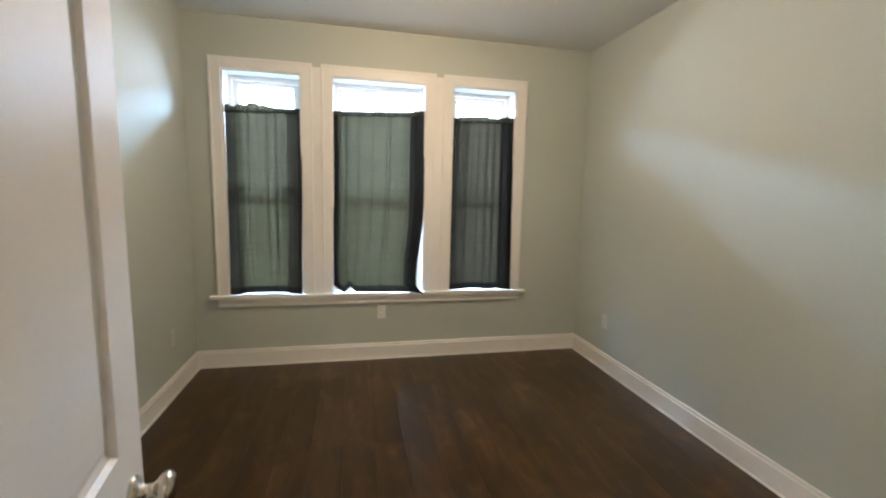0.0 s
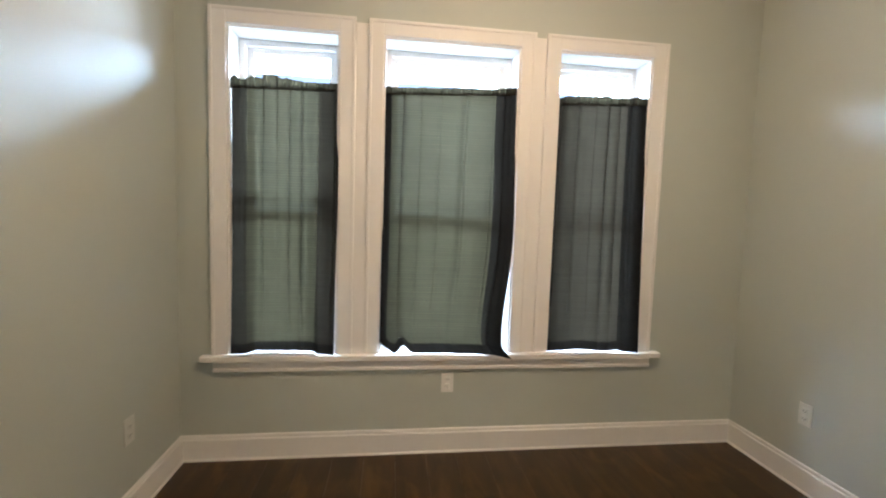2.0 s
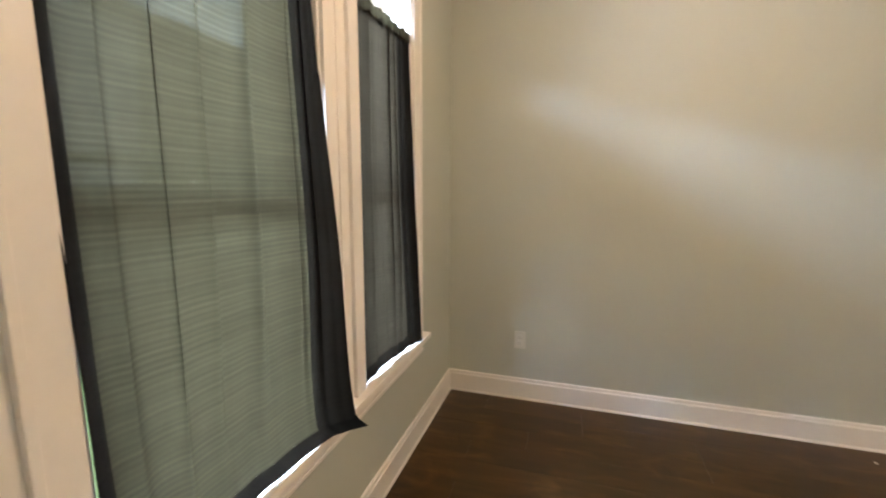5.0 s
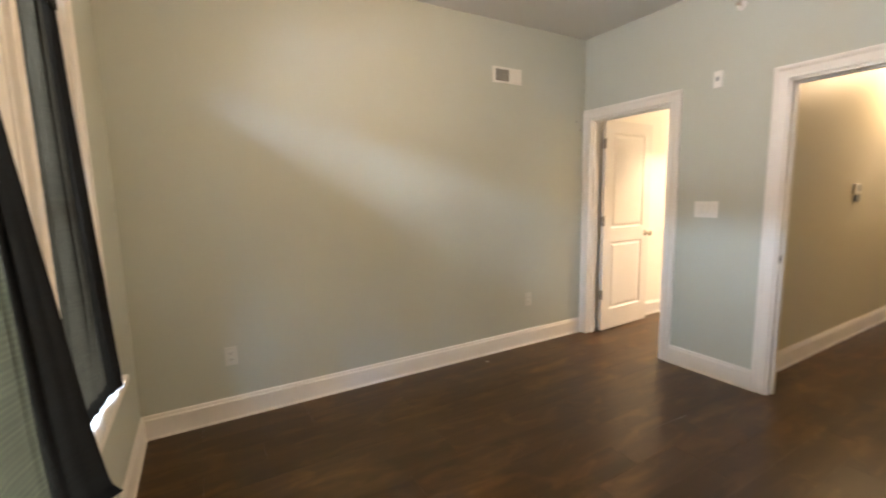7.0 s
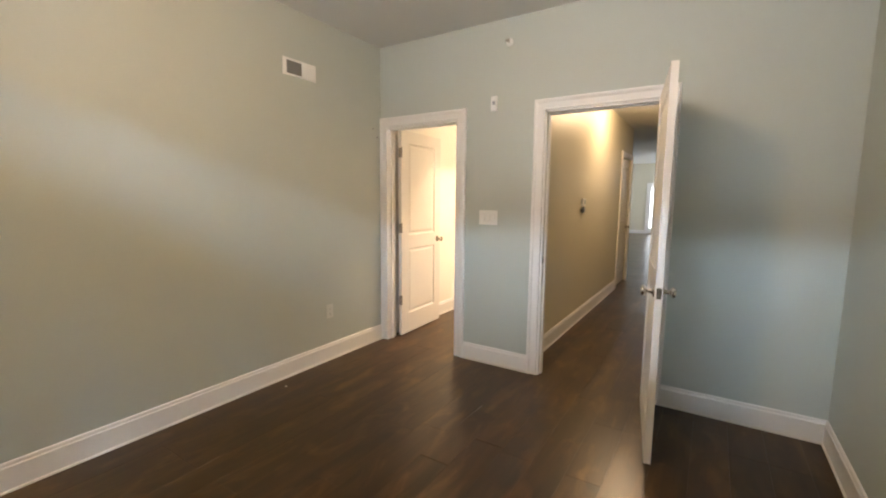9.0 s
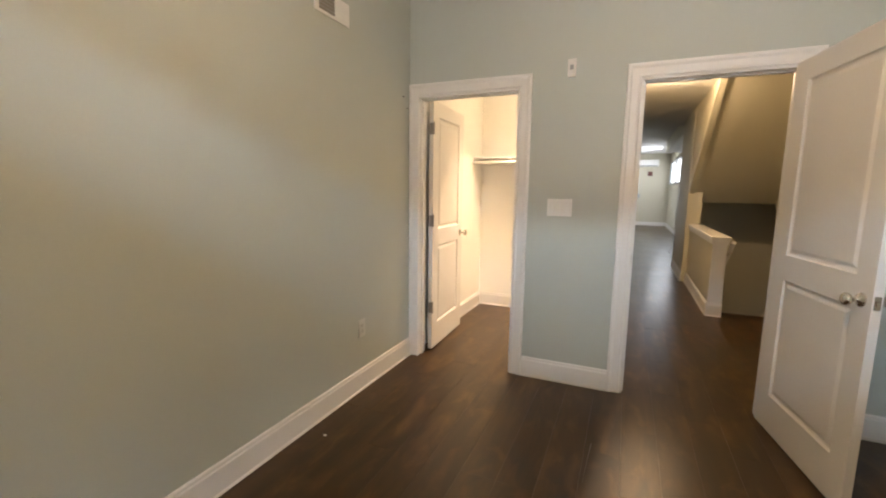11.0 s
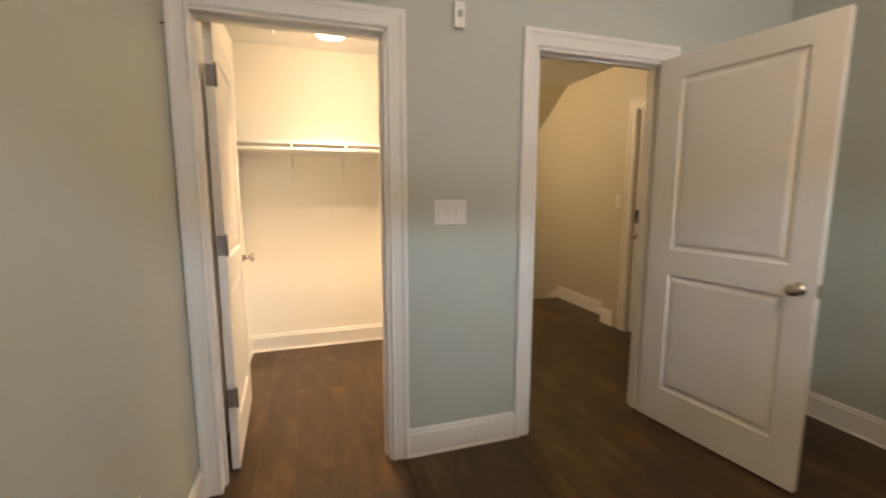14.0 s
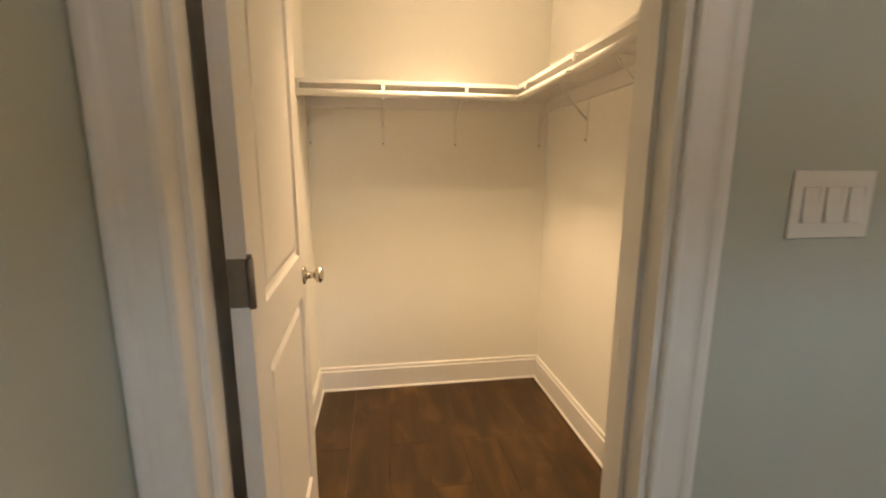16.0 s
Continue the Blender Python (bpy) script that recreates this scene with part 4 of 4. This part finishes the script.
for s in (-1, 1):
    lf = part("glazed_leaf", boxes((s * 0.31 - 0.31, s * 0.31 - 0.22, 0.004, 0.045, 0.02, 2.04), (s * 0.31 + 0.22, s * 0.31 + 0.31, 0.004, 0.045, 0.02, 2.04),
                                   (s * 0.31 - 0.22, s * 0.31 + 0.22, 0.004, 0.045, 0.02, 0.25), (s * 0.31 - 0.22, s * 0.31 + 0.22, 0.004, 0.045, 1.92, 2.04), bevel=0.003), TRIM, gd)
    part("pane", boxes((s * 0.31 - 0.22, s * 0.31 + 0.22, 0.012, 0.018, 0.25, 1.92)), PANEGLOW, lf, "pane glowing in place of daylight")
fw = thing("wide_window", "dark framed high window bright with daylight", "window", pose(0.08, -14.25, 0))
part("window_frame", boxes((-0.1, 0.02, -2.05, -1.95, 1.65, 2.55), (-0.1, 0.02, 1.95, 2.05, 1.65, 2.55), (-0.1, 0.02, -1.95, 1.95, 1.65, 1.72), (-0.1, 0.02, -1.95, 1.95, 2.48, 2.55), (-0.1, 0.02, -0.08, 0.08, 1.72, 2.48), bevel=0.004), GREYF, fw)
for s0, s1 in ((-1.95, -0.08), (0.08, 1.95)):
    part("pane", boxes((-0.06, -0.05, s0, s1, 1.72, 2.48)), PANEGLOW, fw, "pane glowing in place of daylight")
structure("ceiling_bulkhead", boxes((0.08, 0.58, -12.0, -6.4, 2.58, 2.92)), HALLP, "boxed beige bulkhead under the far ceiling", "bulkhead")
d = thing("wall_heater_unit", "long white air conditioning unit high on the far wall", "air conditioner", pose(0.88, -16.5, 2.53))
part("housing", boxes((-0.36, 0.36, 0, 0.22, -0.14, 0.14), bevel=0.03), PLATE, d)
part("outlet_slot", boxes((-0.32, 0.32, 0.205, 0.224, -0.12, -0.09), bevel=0.004), GREYF, d, "grey air slot")
d = thing("low_cabinet", "low white cabinet with a pale top against the wall", "cabinet", pose(0.08, -9.0, 0))
part("body", boxes((0.002, 0.28, -0.55, 0.55, 0.0, 0.40), bevel=0.006), GREYF, d)
part("top", boxes((0.002, 0.31, -0.58, 0.58, 0.40, 0.52), bevel=0.01), PLATE, d, "thick pale top")
d = thing("fire_alarm", "small dark red fire alarm box on the far wall", "fire alarm", pose(0.80, -16.5, 2.11))
part("housing", boxes((-0.09, 0.09, 0, 0.05, -0.09, 0.09), bevel=0.01), REDP, d)
d = thing("wall_panel", "small dark control panel on the far wall", "control panel", pose(1.22, -16.5, 1.22))
part("housing", boxes((-0.09, 0.09, 0, 0.04, -0.09, 0.09), bevel=0.01), GREYF, d)

# ---------------------------------------------------------------- outside
structure("ground", boxes((-600, 600, ROOM_W + 0.3, 900, -3.1, -3.0)), GRASS, "green lawn below the windows", "ground")
structure("backdrop", boxes((-30, 34, 16.0, 16.2, -3.0, 3.0)), HEDGE, "soft green line of distant greenery", "backdrop")

# ---------------------------------------------------------------- floors
structure("floor", boxes((-0.5, ROOM_R + 0.12, -2.58, -0.1, -0.12, -0.0185), (ROOM_L - 0.06, ROOM_R + 0.12, -0.1, ROOM_W + 0.1, -0.12, -0.0185), (KX1 - 0.02, 1.75, -8.2, -2.58, -0.12, -0.0185)), DARK, "dark stained wide-plank wooden floor", "floor")
FLOOR = bpy.data.objects["floor"]
structure("floor_great_room", boxes((-0.1, 4.2, -16.65, -8.2, -0.12, 0.0), (1.75, 4.2, -8.2, -4.70, -0.12, 0.0), (-0.1, 0.604, -8.2, -5.8, -0.12, 0.0)), WOOD, "dark wooden floor of the far room", "floor")
structure("trim_stair_nosing", boxes((-0.399, KX0 - 0.001, -2.625, -2.56, -0.03, 0.002), bevel=0.006), STAIRC, "dark wooden nosing at the stair head", "trim")


def plank_mesh(w, length, mat):
    g, c = 0.0002, 0.0004
    bm = bmesh.new()
    x0, x1, y0, y1 = g, w - g, g, length - g
    lo = [bm.verts.new(p) for p in ((x0, y0, -0.018), (x1, y0, -0.018), (x1, y1, -0.018), (x0, y1, -0.018))]
    mi = [bm.verts.new(p) for p in ((x0, y0, -c), (x1, y0, -c), (x1, y1, -c), (x0, y1, -c))]
    hi = [bm.verts.new(p) for p in ((x0 + c, y0 + c, 0), (x1 - c, y0 + c, 0), (x1 - c, y1 - c, 0), (x0 + c, y1 - c, 0))]
    for p, q in ((lo, mi), (mi, hi)):
        for k in range(4):
            bm.faces.new((p[k], p[(k + 1) % 4], q[(k + 1) % 4], q[k]))
    bm.faces.new(hi)
    bm.faces.new(lo[::-1])
    me = bpy.data.meshes.new("plank")
    bm.to_mesh(me)
    bm.free()
    me.materials.append(mat)
    return me


PW = 0.1775
rnd = random.Random(11)
cache = {}
for col in range(-12, 10):
    x = 1.500 + PW * col
    y_end = ROOM_W + 0.05 if col > -11 else -0.10
    y = -2.58 if x < 0.6 else (-8.2 if x < 1.7 else -1.80)
    first = True
    breaks = {-1: (0.47, 1.67), 0: (0.77, 1.97)}.get(col, ())
    while y < y_end - 0.01:
        length = rnd.choice((0.6, 0.9, 1.2, 1.2, 1.5)) if not first else rnd.choice((0.3, 0.6, 0.9, 1.2))
        first = False
        for br in breaks:
            if y < br - 0.01 and y + length > br - 0.25:
                length = br - y
        length = round(min(length, y_end - y), 3)
        if y_end - y - length < 0.15:
            length = round(y_end - y, 3)
        if length not in cache:
            cache[length] = plank_mesh(PW, length, WOOD)
        p = new("plank", cache[length])
        p.parent = FLOOR
        lift = 0.0012 if (col, round(y, 3)) in ((-1, 0.47), (0, 0.77)) else 0.0
        p.matrix_basis = pose(x, y, lift, rnd.uniform(-0.02, 0.02), rnd.uniform(-0.08, 0.08), 0)
        y += length

bm = bmesh.new()
rod(bm, (1.647, 0.704, 0.0006), (1.655, 0.88, 0.0006), 0.0011, 6)
rod(bm, (1.655, 0.88, 0.0006), (1.662, 1.04, 0.0006), 0.0007, 6)
part("scratch", bm, HINGE, FLOOR)
sp = thing("paper_scrap", "tiny white paper scrap on the dark floor", "paper")
part("scrap", boxes((2.985, 3.003, 1.232, 1.244, 0.0008, 0.0016)), PLATE, sp)
